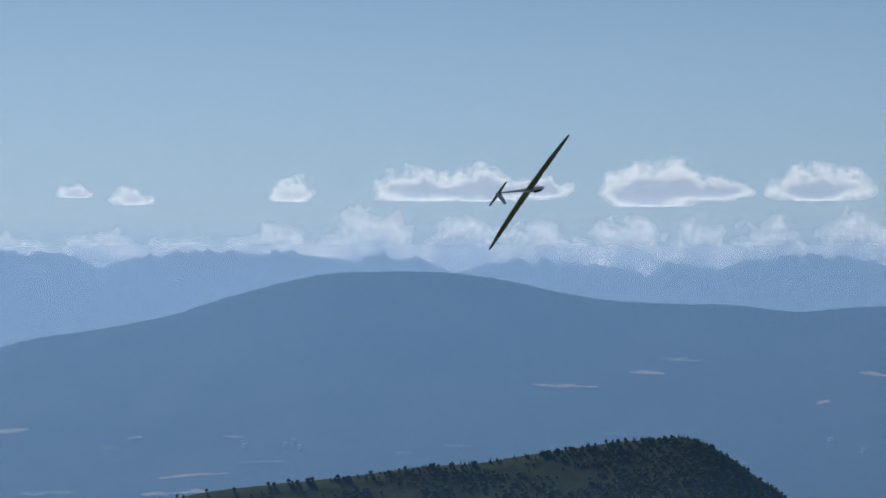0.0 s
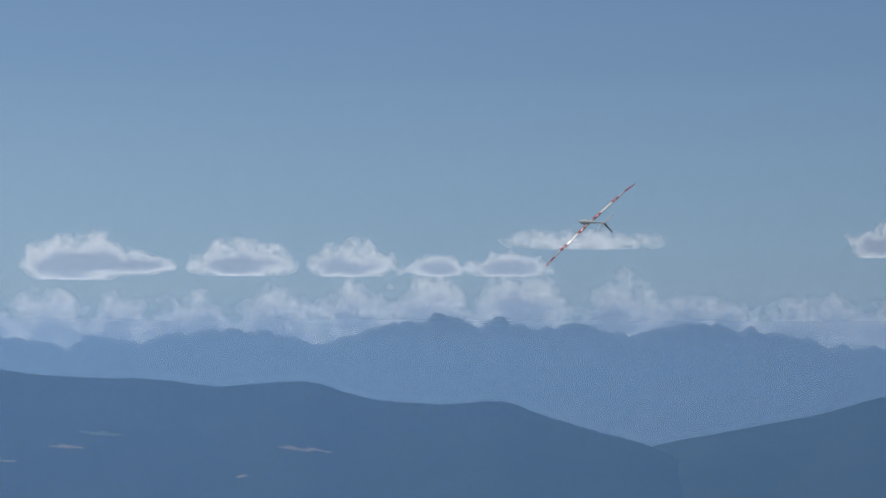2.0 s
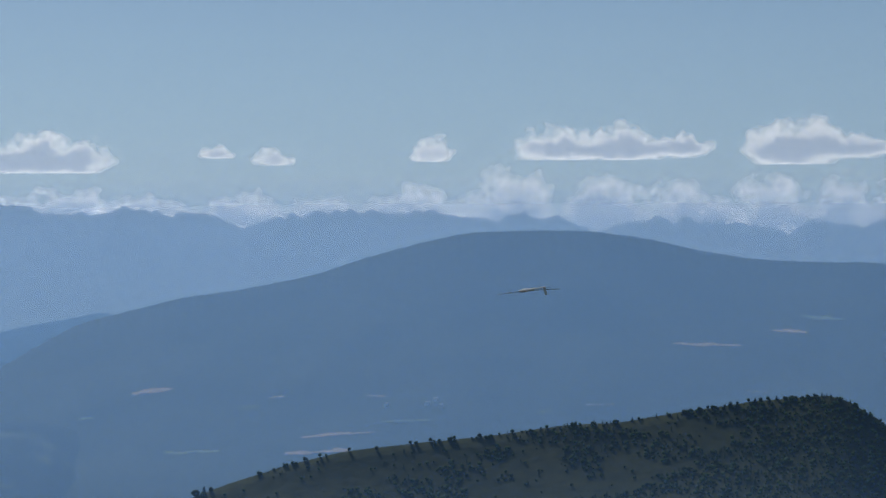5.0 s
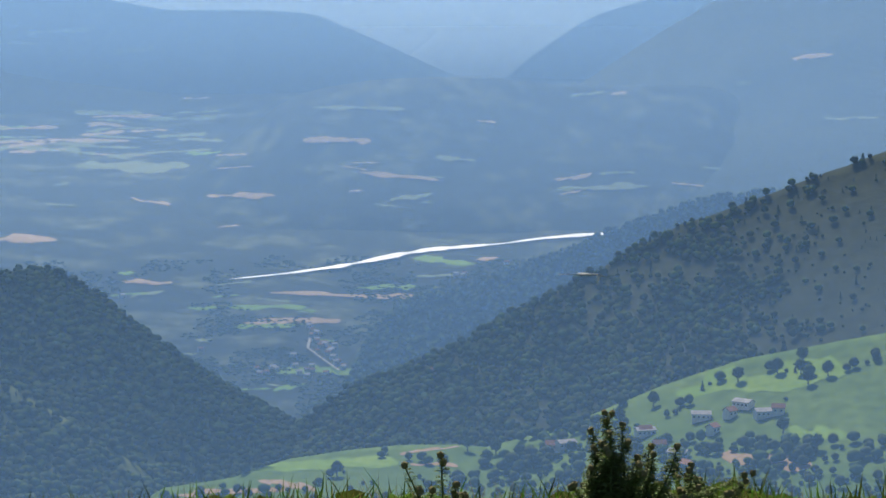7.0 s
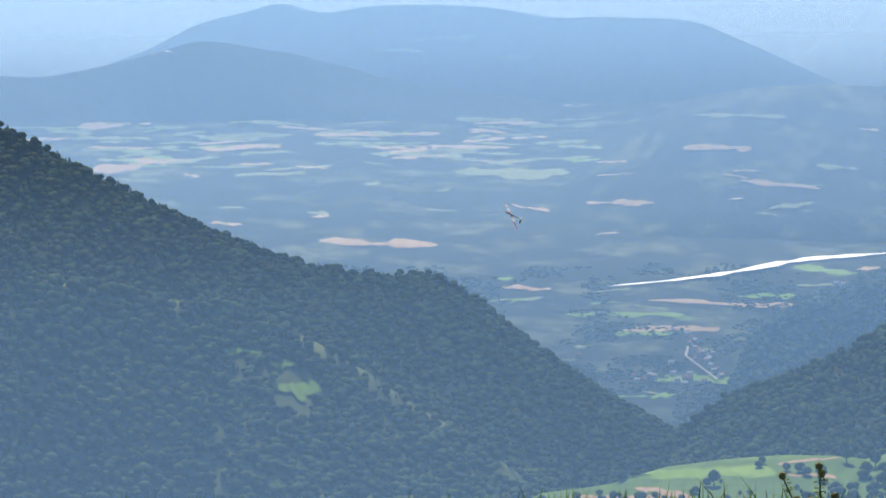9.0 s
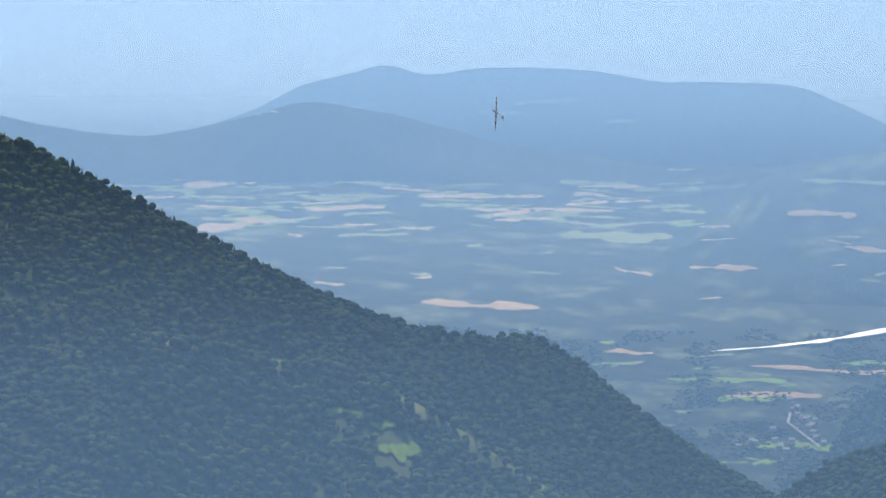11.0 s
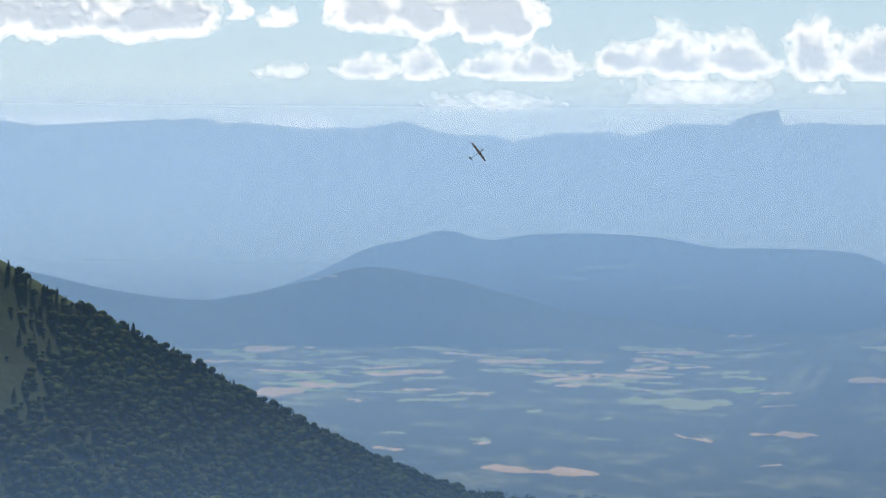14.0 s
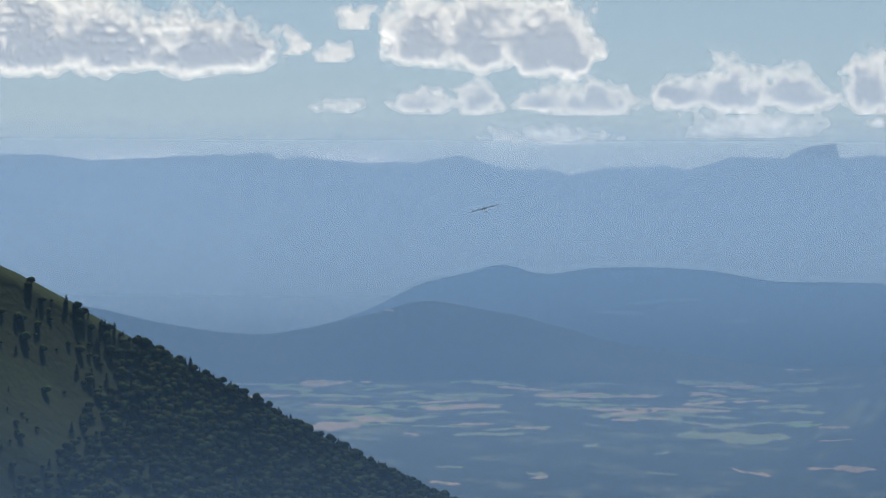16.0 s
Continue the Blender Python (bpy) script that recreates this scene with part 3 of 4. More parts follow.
for k, b in enumerate([(31.77, 3.3, 0.29, 0.51), (30.99, 3.1, 0.51, 0.37), (30.55, 3.82, 0.46, 0.5), (29.9, 3.33, 0.19, 0.32)]):
    cloud([b], 64 + k, label="torn wisp of white cloud", dense=0.7)
cloud([(29.16, 2.11, 0.67, 0.37), (28.08, 2.14, 0.58, 0.49), (26.86, 2.14, 0.58, 0.3), (25.7, 2.14, 1.16, 0.63)], 71, dense=0.9)
cloud([(23.92, 2.28, 0.65, 0.51), (22.86, 2.28, 0.87, 0.89), (21.47, 2.26, 0.75, 0.78)], 72)
cloud([(20.08, 2.28, 0.75, 0.93), (18.74, 2.26, 0.93, 0.84)], 73)
for k, b in enumerate([(30.84, 2.05, 0.67, 0.35), (22.46, 1.65, 1.86, 0.55), (26.57, 1.41, 1.57, 0.35), (30.58, 0.95, 1.28, 0.27), (19.79, 1.73, 0.46, 0.21), (35.16, 1.01, 1.57, 0.17)]):
    cloud([b], 75 + k, 4800, VEIL, dense=0.5)


# ---- fields ----
class Floor:
    hit = staticmethod(floor_hit)


floor = Floor()
FIELD_LOOKS = {"wheat": (M_WHEAT, "harvested field of pale stubble"), "pale": (M_PALEGREEN, "pale green pasture field"), "green": (M_GREENFIELD, "fresh green meadow field"), "brown": (M_BROWN, "bare reddish-brown ploughed field")}
FIELD_SEED = [0]


def field(look_name, surface, az, el, w, h):
    """A field with an uneven, hedge-cut outline that lies on a hill or on the valley floor."""
    FIELD_SEED[0] += 1
    rs = np.random.RandomState(FIELD_SEED[0])
    if surface is mid:
        w, h = w * 0.8, h * 0.9
    k = 15
    u = np.linspace(-1, 1, k)
    taper = np.clip((1 - np.abs(u) ** 1.5) * rs.uniform(2, 9, k) * np.where(u < 0, rs.uniform(0.3, 1), rs.uniform(0.3, 1)) + 0.3, 0, 1)
    step = lambda: np.repeat(rs.uniform(0.15, 1.1, 5), 3) + rs.uniform(-0.14, 0.14, k)
    hi, lo = step() * taper, -step() * taper
    lean = rs.uniform(-0.14, 0.14) * min(1.0, h / max(w, 0.01) * 6)
    shear = rs.uniform(-0.5, 0.5) * min(w, 0.3)
    v = []
    for i in range(k):
        for q in (lo[i], lo[i] * 0.33 + hi[i] * 0.1, hi[i] * 0.5, hi[i]):
            p = surface.hit(az + u[i] * w + q * shear, el + q * h * 0.75 + u[i] * w * lean)
            v.append(p * (1 - (0.4 if p[1] < 1000 else 1.9) / np.linalg.norm(p)))
    me = fast_mesh("field", np.array(v), grid_faces(k, 4), True)
    m, text = FIELD_LOOKS[look_name]
    me.materials.append(m)
    return tagged(new("field", me), text, "field", "fields of the valley", "structure")


field("wheat", floor, 30.9, -3.58, 0.75, 0.09)
field("wheat", floor, 30.67, -4.42, 0.93, 0.14)
field("wheat", floor, 26.6, -3.3, 0.75, 0.14)
field("wheat", floor, 25.55, -3.84, 1.28, 0.08)
field("wheat", floor, 23.81, -4.11, 0.99, 0.06)
field("wheat", floor, 28.34, -4.09, 0.81, 0.08)
field("wheat", floor, 25.54, -6.08, 1.22, 0.14)
field("wheat", floor, 22.35, -5.38, 0.37, 0.08)
field("wheat", floor, 20.56, -5.32, 0.70, 0.08)
field("wheat", floor, 18.62, -4.17, 0.70, 0.10)
field("wheat", floor, 22.09, -2.86, 1.28, 0.05)
field("wheat", floor, 20.81, -3.11, 0.70, 0.05)
field("wheat", floor, 22.5, -7.02, 0.52, 0.08)
field("wheat", floor, 17.99, -4.87, 0.46, 0.07)
field("pale", floor, 29.39, -3.32, 0.70, 0.09)
field("pale", floor, 30.9, -3.86, 0.70, 0.07)
field("pale", floor, 28.69, -3.89, 0.70, 0.07)
field("pale", floor, 24.74, -4.27, 0.93, 0.10)
field("pale", floor, 22.76, -4.66, 1.16, 0.19)
field("pale", floor, 23.23, -3.56, 0.70, 0.09)
field("pale", floor, 26.77, -5.45, 0.21, 0.07)
field("pale", floor, 25.66, -4.86, 0.17, 0.06)
field("pale", floor, 27.53, -3.6, 0.58, 0.07)
field("pale", floor, 31.82, -3.73, 0.46, 0.06)
field("pale", floor, 21.38, -4.12, 0.46, 0.06)
field("pale", floor, 27.76, -4.64, 0.70, 0.06)
field("wheat", hill_b, 30.09, -2.12, 0.33, 0.06)
field("pale", hill_c, 24.18, -1.89, 0.70, 0.10)
field("pale", hill_c, 25.1, -2.13, 0.52, 0.06)
field("pale", hill_c, 22.67, -2.29, 0.35, 0.07)
field("pale", hill_c, 27.77, -1.97, 0.29, 0.05)
field("wheat", floor, 19.52, -7.85, 0.99, 0.10)
field("wheat", floor, 15.48, -6.59, 0.23, 0.07)
field("wheat", floor, 18.47, -7.32, 1.51, 0.08)
field("wheat", low_dark, 13.74, -4.92, 0.37, 0.09)
field("wheat", low_dark, 17.29, -4.89, 0.81, 0.14)
field("wheat", low_dark, 20.55, -5.27, 0.70, 0.09)
field("wheat", low_dark, 18.57, -4.16, 0.70, 0.10)
field("wheat", low_dark, 12.77, -3.19, 0.16, 0.06)
field("pale", low_dark, 13.11, -5.12, 0.93, 0.14)
field("pale", low_dark, 22.63, -4.67, 1.05, 0.19)
field("pale", low_dark, 17.06, -5.32, 0.41, 0.12)
field("pale", low_dark, 16.13, -4.54, 0.41, 0.08)
field("pale", low_dark, 13.46, -3.21, 0.35, 0.06)
field("pale", low_dark, 18.1, -3.49, 0.93, 0.09)
field("pale", low_dark, 21.23, -3.99, 0.35, 0.06)
field("wheat", second, 8.78, -2.48, 0.52, 0.10)
field("green", floor, 20.46, -7.55, 1.22, 0.10)
field("green", floor, 16.36, -6.63, 0.64, 0.10)
field("green", floor, 18.95, -8.88, 0.99, 0.12)
field("green", floor, 19.54, -9.2, 0.37, 0.10)
field("green", floor, 17.53, -7.17, 0.64, 0.09)
field("green", floor, 19.99, -7.94, 0.70, 0.08)
field("wheat", mid, -4.18, -1.25, 0.46, 0.07)
field("wheat", mid, -2.5, -1.52, 0.87, 0.05)
field("wheat", mid, -7.76, -1.84, 0.17, 0.06)
field("wheat", mid, -9.02, -1.28, 0.70, 0.08)
field("pale", mid, -4.85, -0.97, 0.58, 0.06)
field("pale", mid, -9.84, -2.62, 0.70, 0.06)
field("wheat", mid, 8.85, -2.42, 0.52, 0.09)
field("wheat", mid, 5.04, -3.33, 0.93, 0.07)
field("wheat", mid, 5.51, -3.69, 0.81, 0.06)
field("pale", mid, 6.83, -2.77, 0.26, 0.03)
field("pale", mid, 0.81, -2.89, 0.23, 0.03)
field("pale", mid, 10.22, -2.97, 0.23, 0.03)
field("pale", mid, 3.65, -3.07, 0.70, 0.05)
field("pale", mid, 8.05, -3.67, 0.70, 0.06)
field("green", spur_l, 27.27, -9.01, 0.49, 0.33)
field("green", spur_l, 28.37, -8.26, 0.39, 0.12)
field("green", spur_l, 27.55, -8.54, 0.26, 0.14)
field("green", knoll, 19.08, -10.79, 1.74, 0.23)
field("green", knoll, 13.9, -10.1, 0.64, 0.26)
field("green", knoll, 9.83, -9.07, 1.74, 0.49)
field("green", knoll, 8.54, -10.08, 0.70, 0.23)
field("brown", knoll, 20.73, -11.31, 1.22, 0.09)
field("brown", knoll, 19.67, -11.19, 0.56, 0.12)
field("brown", knoll, 16.66, -10.5, 0.60, 0.08)
field("brown", knoll, 16.6, -10.81, 0.46, 0.07)
field("brown", knoll, 9.69, -10.65, 0.93, 0.33)
rs = np.random.RandomState(77)
for k in range(100):
    band = (-3.3, -3.62, -3.9, -4.15, -4.4)[rs.randint(5)]
    field(("pale", "pale", "wheat", "pale", "green")[rs.randint(5)], floor, rs.uniform(21, 33), band + rs.normal() * 0.07, rs.uniform(0.2, 0.75), rs.uniform(0.025, 0.07))
for k in range(16):
    field(("pale", "pale", "wheat")[rs.randint(3)], floor, rs.uniform(19.5, 33), rs.uniform(-5.9, -4.6), rs.uniform(0.1, 0.35), rs.uniform(0.03, 0.07))
for k in range(14):
    field(("pale", "wheat")[rs.randint(2)], low_dark, rs.uniform(10.5, 21), rs.uniform(-5.6, -3.4), rs.uniform(0.1, 0.4), rs.uniform(0.02, 0.06))
for k in range(26):
    field(("pale", "wheat", "green")[rs.randint(3)], floor, rs.uniform(15, 23), rs.uniform(-9.3, -6.6), rs.uniform(0.12, 0.4), rs.uniform(0.02, 0.07))
for k in range(12):
    field(("pale", "wheat")[rs.randint(2)], mid, rs.uniform(-14, 9), rs.uniform(-3.4, -2.3), rs.uniform(0.1, 0.4), rs.uniform(0.015, 0.04))

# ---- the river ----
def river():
    """A braided river whose near-white colour holds pale gravel and its glint; its bed bends across the valley floor.
    """
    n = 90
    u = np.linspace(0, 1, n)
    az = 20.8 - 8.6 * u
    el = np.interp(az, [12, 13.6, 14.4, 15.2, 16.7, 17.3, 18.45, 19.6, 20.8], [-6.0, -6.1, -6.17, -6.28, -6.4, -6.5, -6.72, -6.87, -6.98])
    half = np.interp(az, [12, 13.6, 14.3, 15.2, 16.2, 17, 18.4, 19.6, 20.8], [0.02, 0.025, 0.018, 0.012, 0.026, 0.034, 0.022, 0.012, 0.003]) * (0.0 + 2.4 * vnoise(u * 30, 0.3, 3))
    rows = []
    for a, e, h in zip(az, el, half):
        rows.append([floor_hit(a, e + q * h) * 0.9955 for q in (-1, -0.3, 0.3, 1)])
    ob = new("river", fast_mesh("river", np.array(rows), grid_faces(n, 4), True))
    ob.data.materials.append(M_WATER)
    return tagged(ob, "broad river with gravel, its silver glitter put into a near-white colour", "river", kind="structure")


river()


# ---- woods ----
def wood(name, surface, n, az_range, s_range, height, seed, keep=None, conifers=0.2, label="dense mixed forest of rounded crowns and spruces", small=False, bare=(), broad=1.0):
    """A wood that nobody could count, as one object for each sort of tree."""
    rs = np.random.RandomState(seed)
    az, s = rs.uniform(*az_range, n), rs.uniform(s_range[0] ** 0.8, s_range[1] ** 0.8, n) ** (1 / 0.8)
    p = surface.at(az, s)
    el = np.degrees(np.arctan2(p[:, 2], np.hypot(p[:, 0], p[:, 1])))
    ok = np.ones(n, bool) if keep is None else keep(az, s, el, rs)
    for ba, be, bw, bh in bare:
        ok &= ((az - ba) / bw) ** 2 + ((el - be) / bh) ** 2 > 1
    az, s, p = az[ok], s[ok], p[ok]
    n = len(az)
    h = height * rs.uniform(0.45, 1.35, n) * (0.8 + 0.4 * vnoise(az * 3, s * 12))
    con = rs.rand(n) < conifers * 4 * np.clip(vnoise(az * 2.1 + seed, s * 6 + 4) - 0.28, 0, 1)
    turn = rs.uniform(0, 6.28, n)
    p = p - np.array([0, 0, 0.3])
    out = []
    for sort, sel, temps, m in (("woodland", ~con, BUSHES if small else CROWNS, M_LEAF), ("conifers", con, SPRUCES, M_CONIFER)):
        if not sel.any():
            continue
        k = sel.sum()
        wide = broad * rs.uniform(0.85, 1.25, k) if sort == "woodland" else rs.uniform(1.0, 1.5, k)
        hh = h[sel] * (1.0 if sort == "woodland" else 1.15)
        sc = np.stack([hh * wide, hh * wide, hh], -1)
        v, f = merged(temps, rs.randint(0, len(temps), k), p[sel], sc, turn[sel])
        ob = new(name + "_" + sort, fast_mesh(name, v, f, sort == "woodland"))
        ob.data.materials.append(m)
        out.append(tagged(ob, label, "forest", kind="stuff"))
    return out


def keep_slope(az, s, el, rs):
    edge = 35.3 + 1.3 * (vnoise(az * 1.4, el * 1.4 + 7) - 0.5) + np.clip(-4.0 - el, 0, 3) * 0.9
    grassy = np.clip((az - edge) / 1.5 + 0.45, 0, 1)
    patch = (vnoise(az * 2.1 + 3, el * 2.4 + 7) > 0.6) & (az > 34.5) & (el < -3.2)
    return (rs.rand(len(az)) > grassy * 0.955) & ~(patch & (rs.rand(len(az)) < 0.75))


def keep_hill(az, s, el, rs):
    crest = np.interp(az, hill_m.az, hill_m.el)
    drop = crest - el
    dark = 0.75 * np.exp(-((az + 5.2) / 1.1) ** 2) + 0.8 * (drop < 0.035) * (az < 8) * (vnoise(az * 3, 1.0) > 0.46)
    dark = dark + 0.95 * (vnoise(az * 1.1 + 5, el * 3.2) > 0.5 + 0.03 * az.clip(-3, 3)) * (az < 5) + 0.035
    flank = np.clip((az - 8.6 - 1.5 * (vnoise(az * 0.9, el * 2.5 + 11) - 0.5) * 2) / 2.0, 0, 1)
    top_meadow = (drop < 1.3) & (az < 13.5) & (vnoise(az * 1.3, el * 2.2 + 3) > 0.5)
    return rs.rand(len(az)) < np.where(flank > 0, np.maximum(flank * (1 - 0.7 * top_meadow), dark * (1 - flank)), dark)


CLEARING = [(27.28, -9.08, 0.5, 0.42), (28.4, -8.36, 0.42, 0.17), (27.6, -8.62, 0.28, 0.2)]


def keep_above_spur(az, s, el, rs):
    hidden = (az > 22) & (az < 33) & (el < np.interp(az, spur_l.az, spur_l.el) - 0.25)
    return keep_slope(az, s, el, rs) & ~hidden & (el > -11.9)


def keep_above_knoll(az, s, el, rs):
    return keep_hill(az, s, el, rs) & (el > np.interp(az, knoll.az, knoll.el) - 0.3)


def keep_spur(az, s, el, rs):
    drop = np.interp(az, spur_l.az, spur_l.el) - el
    open_edge = (az < 27.2) & (drop > 0.02) & (drop < 0.1 + 0.35 * vnoise(az * 2.0, 3.0))
    return (el > -12) & ~(open_edge & (rs.rand(len(az)) < 0.8))


wood("slope", slope_l, 27000, (19.5, 40), (0.0, 0.72), 3.7, 1, keep_above_spur, 0.32, "dense mixed forest on the mountainside", broad=1.22)
wood("spur", spur_l, 8200, (20.8, 33), (0.0, 0.8), 3.9, 2, keep_spur, 0.12, "dense leafy forest on the spur", bare=CLEARING, broad=1.15)
wood("hill", hill_m, 21000, (-8.5, 9.0), (0.0, 0.45), 2.3, 3, keep_hill, 0.3, "trees and shrubs scattered over the hill", small=True)
wood("flank", hill_m, 11500, (7.6, 22.5), (0.0, 0.7), 4.0, 8, keep_above_knoll, 0.12, "leafy forest on the flank above the farm")
wood("ridge", slope_rb, 5000, (8, 18.4), (0.0, 0.8), 4.2, 4, None, 0.15, "shaded forest on the ridge", small=True)


def keep_knoll(az, s, el, rs):
    line = np.abs(el - (np.interp(az, knoll.az, knoll.el) - 0.45 - 0.25 * np.sin(az * 1.7))) < 0.06
    low = el < np.interp(az, [8, 12, 14, 16, 19, 22], [-10.2, -10.3, -10.45, -10.95, -11.2, -11.3])
    mid_wood = (az > 12.6) & (az < 15.2) & (vnoise(az * 2.3, el * 3) > 0.42)
    return (line & (rs.rand(len(az)) < 0.35)) | (low & (rs.rand(len(az)) < np.where(az < 17, 0.5, 0.05))) | (mid_wood & (rs.rand(len(az)) < 0.6)) | (rs.rand(len(az)) < 0.004)


wood("hedges", knoll, 7000, (7, 23), (0.0, 0.8), 3.2, 5, keep_knoll, 0.05, "hedges and copses between the farm fields")


class FloorGrid:
    @staticmethod
    def at(az, s):
        r = 1890 + s * 1500
        return place(az, r, floor_z(az, r))


def keep_floor(az, s, el, rs):
    return rs.rand(len(az)) < np.where(vnoise(az * 0.9 + 9, s * 26) > 0.54, 0.97, 0.004)


def valley_wood(name, n, az_range, s_range, seed, height):
    return wood(name, FloorGrid, n, az_range, s_range, height, seed, keep_floor, 0.1, "hedgerows and copses on the valley floor", small=True, broad=2.6)


valley_wood("valley", 26000, (12, 27), (0.0, 0.4), 6, 1.5)


# ---- houses ----
def house(name, size, roof_h, roof_mat, label, category, windows=2):
    """A gabled house: walls, roof with eaves, door and windows."""
    w, d, h = size
    root = new(name)
    tagged(root, label, category)
    bm = bmesh.new()
    pts = [(-w, -d, -1.5), (w, -d, -1.5), (w, d, -1.5), (-w, d, -1.5), (-w, -d, h), (w, -d, h), (w, d, h), (-w, d, h), (-w, 0, h + roof_h), (w, 0, h + roof_h)]
    vs = [bm.verts.new(p) for p in pts]
    for f in ((0, 1, 5, 4), (2, 3, 7, 6), (1, 2, 6, 9, 5), (3, 0, 4, 8, 7), (4, 5, 9, 8), (6, 7, 8, 9), (3, 2, 1, 0)):
        bm.faces.new([vs[i] for i in f])
    part("wall", bm, M_WALLS, root)
    bm = bmesh.new()
    o, e = 0.35, 0.3
    drop = roof_h * o / d
    outer = [(-w - e, -d - o, h - drop), (w + e, -d - o, h - drop), (w + e, 0, h + roof_h), (-w - e, 0, h + roof_h), (-w - e, d + o, h - drop), (w + e, d + o, h - drop)]
    lo = [bm.verts.new((x, y, z + 0.04)) for x, y, z in outer]
    hi = [bm.verts.new((x, y, z + 0.26)) for x, y, z in outer]
    for q in ((0, 1, 2, 3), (3, 2, 5, 4)):
        bm.faces.new([hi[i] for i in q])
        bm.faces.new([lo[i] for i in reversed(q)])
    for a, b in ((0, 1), (1, 2), (2, 5), (5, 4), (4, 3), (3, 0)):
        bm.faces.new([lo[a], lo[b], hi[b], hi[a]])
    part("roof", bm, roof_mat, root)
    for k in range(windows):
        x = -w + 2 * w * (k + 0.5) / windows
        bm = bmesh.new()
        bmesh.ops.create_cube(bm, size=1.0, matrix=Matrix.LocRotScale((x, -d - 0.02, h * 0.55), None, (0.7, 0.12, h * 0.35)))
        part("window", bm, M_GLASS, root)
    return root


def stand_house(first, surface, az, el, turn):
    p = surface.hit(az, el)
    return copy_thing(first, pose(p[0], p[1], p[2] + 0.3, 0, 0, turn))


village_house = house("village_house", (1.9, 1.4, 2.0), 1.0, M_ROOF, "small rendered village house with clay roof", "house")
tagged(village_house, group="houses of the village")
white_house = house("white_house", (2.1, 1.7, 2.6), 0.9, M_SLATE, "small white house with bright pale roof", "house")
tagged(white_house, group="houses of the village")
rs = np.random.RandomState(11)
homes = []
for k in range(16):
    u = k / 15
    homes.append((19.22 - 0.72 * u + rs.uniform(-0.09, 0.09), -7.95 - 0.93 * u + rs.uniform(-0.03, 0.03)))
for k in range(14):
    homes.append((20.3 - 1.5 * rs.rand(), -8.9 + rs.uniform(-0.14, 0.1)))
for k in range(7):
    homes.append((18.75 + rs.uniform(-0.3, 0.3), -8.45 + rs.uniform(-0.15, 0.12)))
homes += [(17.77, -8.77), (17.9, -8.8), (16.13, -6.95), (15.95, -6.93), (16.0, -6.97), (15.08, -6.7), (23.01, -7.34), (21.4, -8.45), (22.86, -3.3)]
for k, (a, e) in enumerate(homes):
    first = (village_house, white_house)[k % 2]
    stand_house(first, floor, a, e, 20 + rs.uniform(-50, 50))
for a, e in ((3.06, -2.67), (4.07, -2.77), (3.23, -2.75), (2.95, -2.8), (-8.56, -2.84), (-7.9, -2.63), (-15.15, -2.18), (-12.49, -2.54), (-12.95, -2.53), (-13.2, -2.5)):
    stand_house(white_house, mid if a > -14 else right_dark, a, e, rs.uniform(-60, 60))
farm_barn = house("farm_barn", (3.0, 1.9, 1.7), 0.8, M_SLATE, "long farm barn with pale sheet roof", "barn", 4)
tagged(farm_barn, group="farm buildings")
for a, e, t in ((10.17, -9.6, -24), (9.75, -9.78, 30), (11.04, -9.86, 12), (11.5, -10.65, -15), (13.84, -10.47, 40)):
    stand_house(farm_barn, knoll, a, e, t)
for a, e, t in ((10.45, -9.8, 60), (14.13, -10.52, 10), (11.32, -10.9, -40), (11.9, -10.5, 25), (10.8, -10.14, 70), (16.6, -8.95, 15), (9.45, -9.72, 5)):
    stand_house(village_house, knoll if e < -9.3 else hill_m, a, e, t)
for first in (village_house, white_house, farm_barn):
    p = knoll.hit(12.2, -10.2) if first is not white_house else floor.hit(19.5, -8.6)
    first.matrix_basis = pose(p[0], p[1], p[2] + 0.3, 0, 0, 30)


def lane(name, points, half, surface, label):
    rows = []
    for (a, e), (a2, e2) in zip(points[:-1], points[1:]):
        for q in np.linspace(0, 1, 8, endpoint=False):
            rows.append((a + (a2 - a) * q, e + (e2 - e) * q))
    v = [[surface.hit(a - half, e) * 0.995, surface.hit(a + half, e + 0.004) * 0.995] for a, e in rows]
    ob = new(name, fast_mesh(name, np.array(v), grid_faces(len(rows), 2), True))
    ob.data.materials.append(M_LANE)
    return tagged(ob, label, "lane", kind="structure")


lane("lane", [(13.0, -10.35), (13.35, -10.2), (13.6, -10.0), (13.55, -9.88)], 0.035, knoll, "pale farm lane winding up the meadow")
lane("village_street", [(19.15, -8.2), (19.2, -8.4), (18.85, -8.66), (18.5, -8.9)], 0.03, floor, "pale village street")


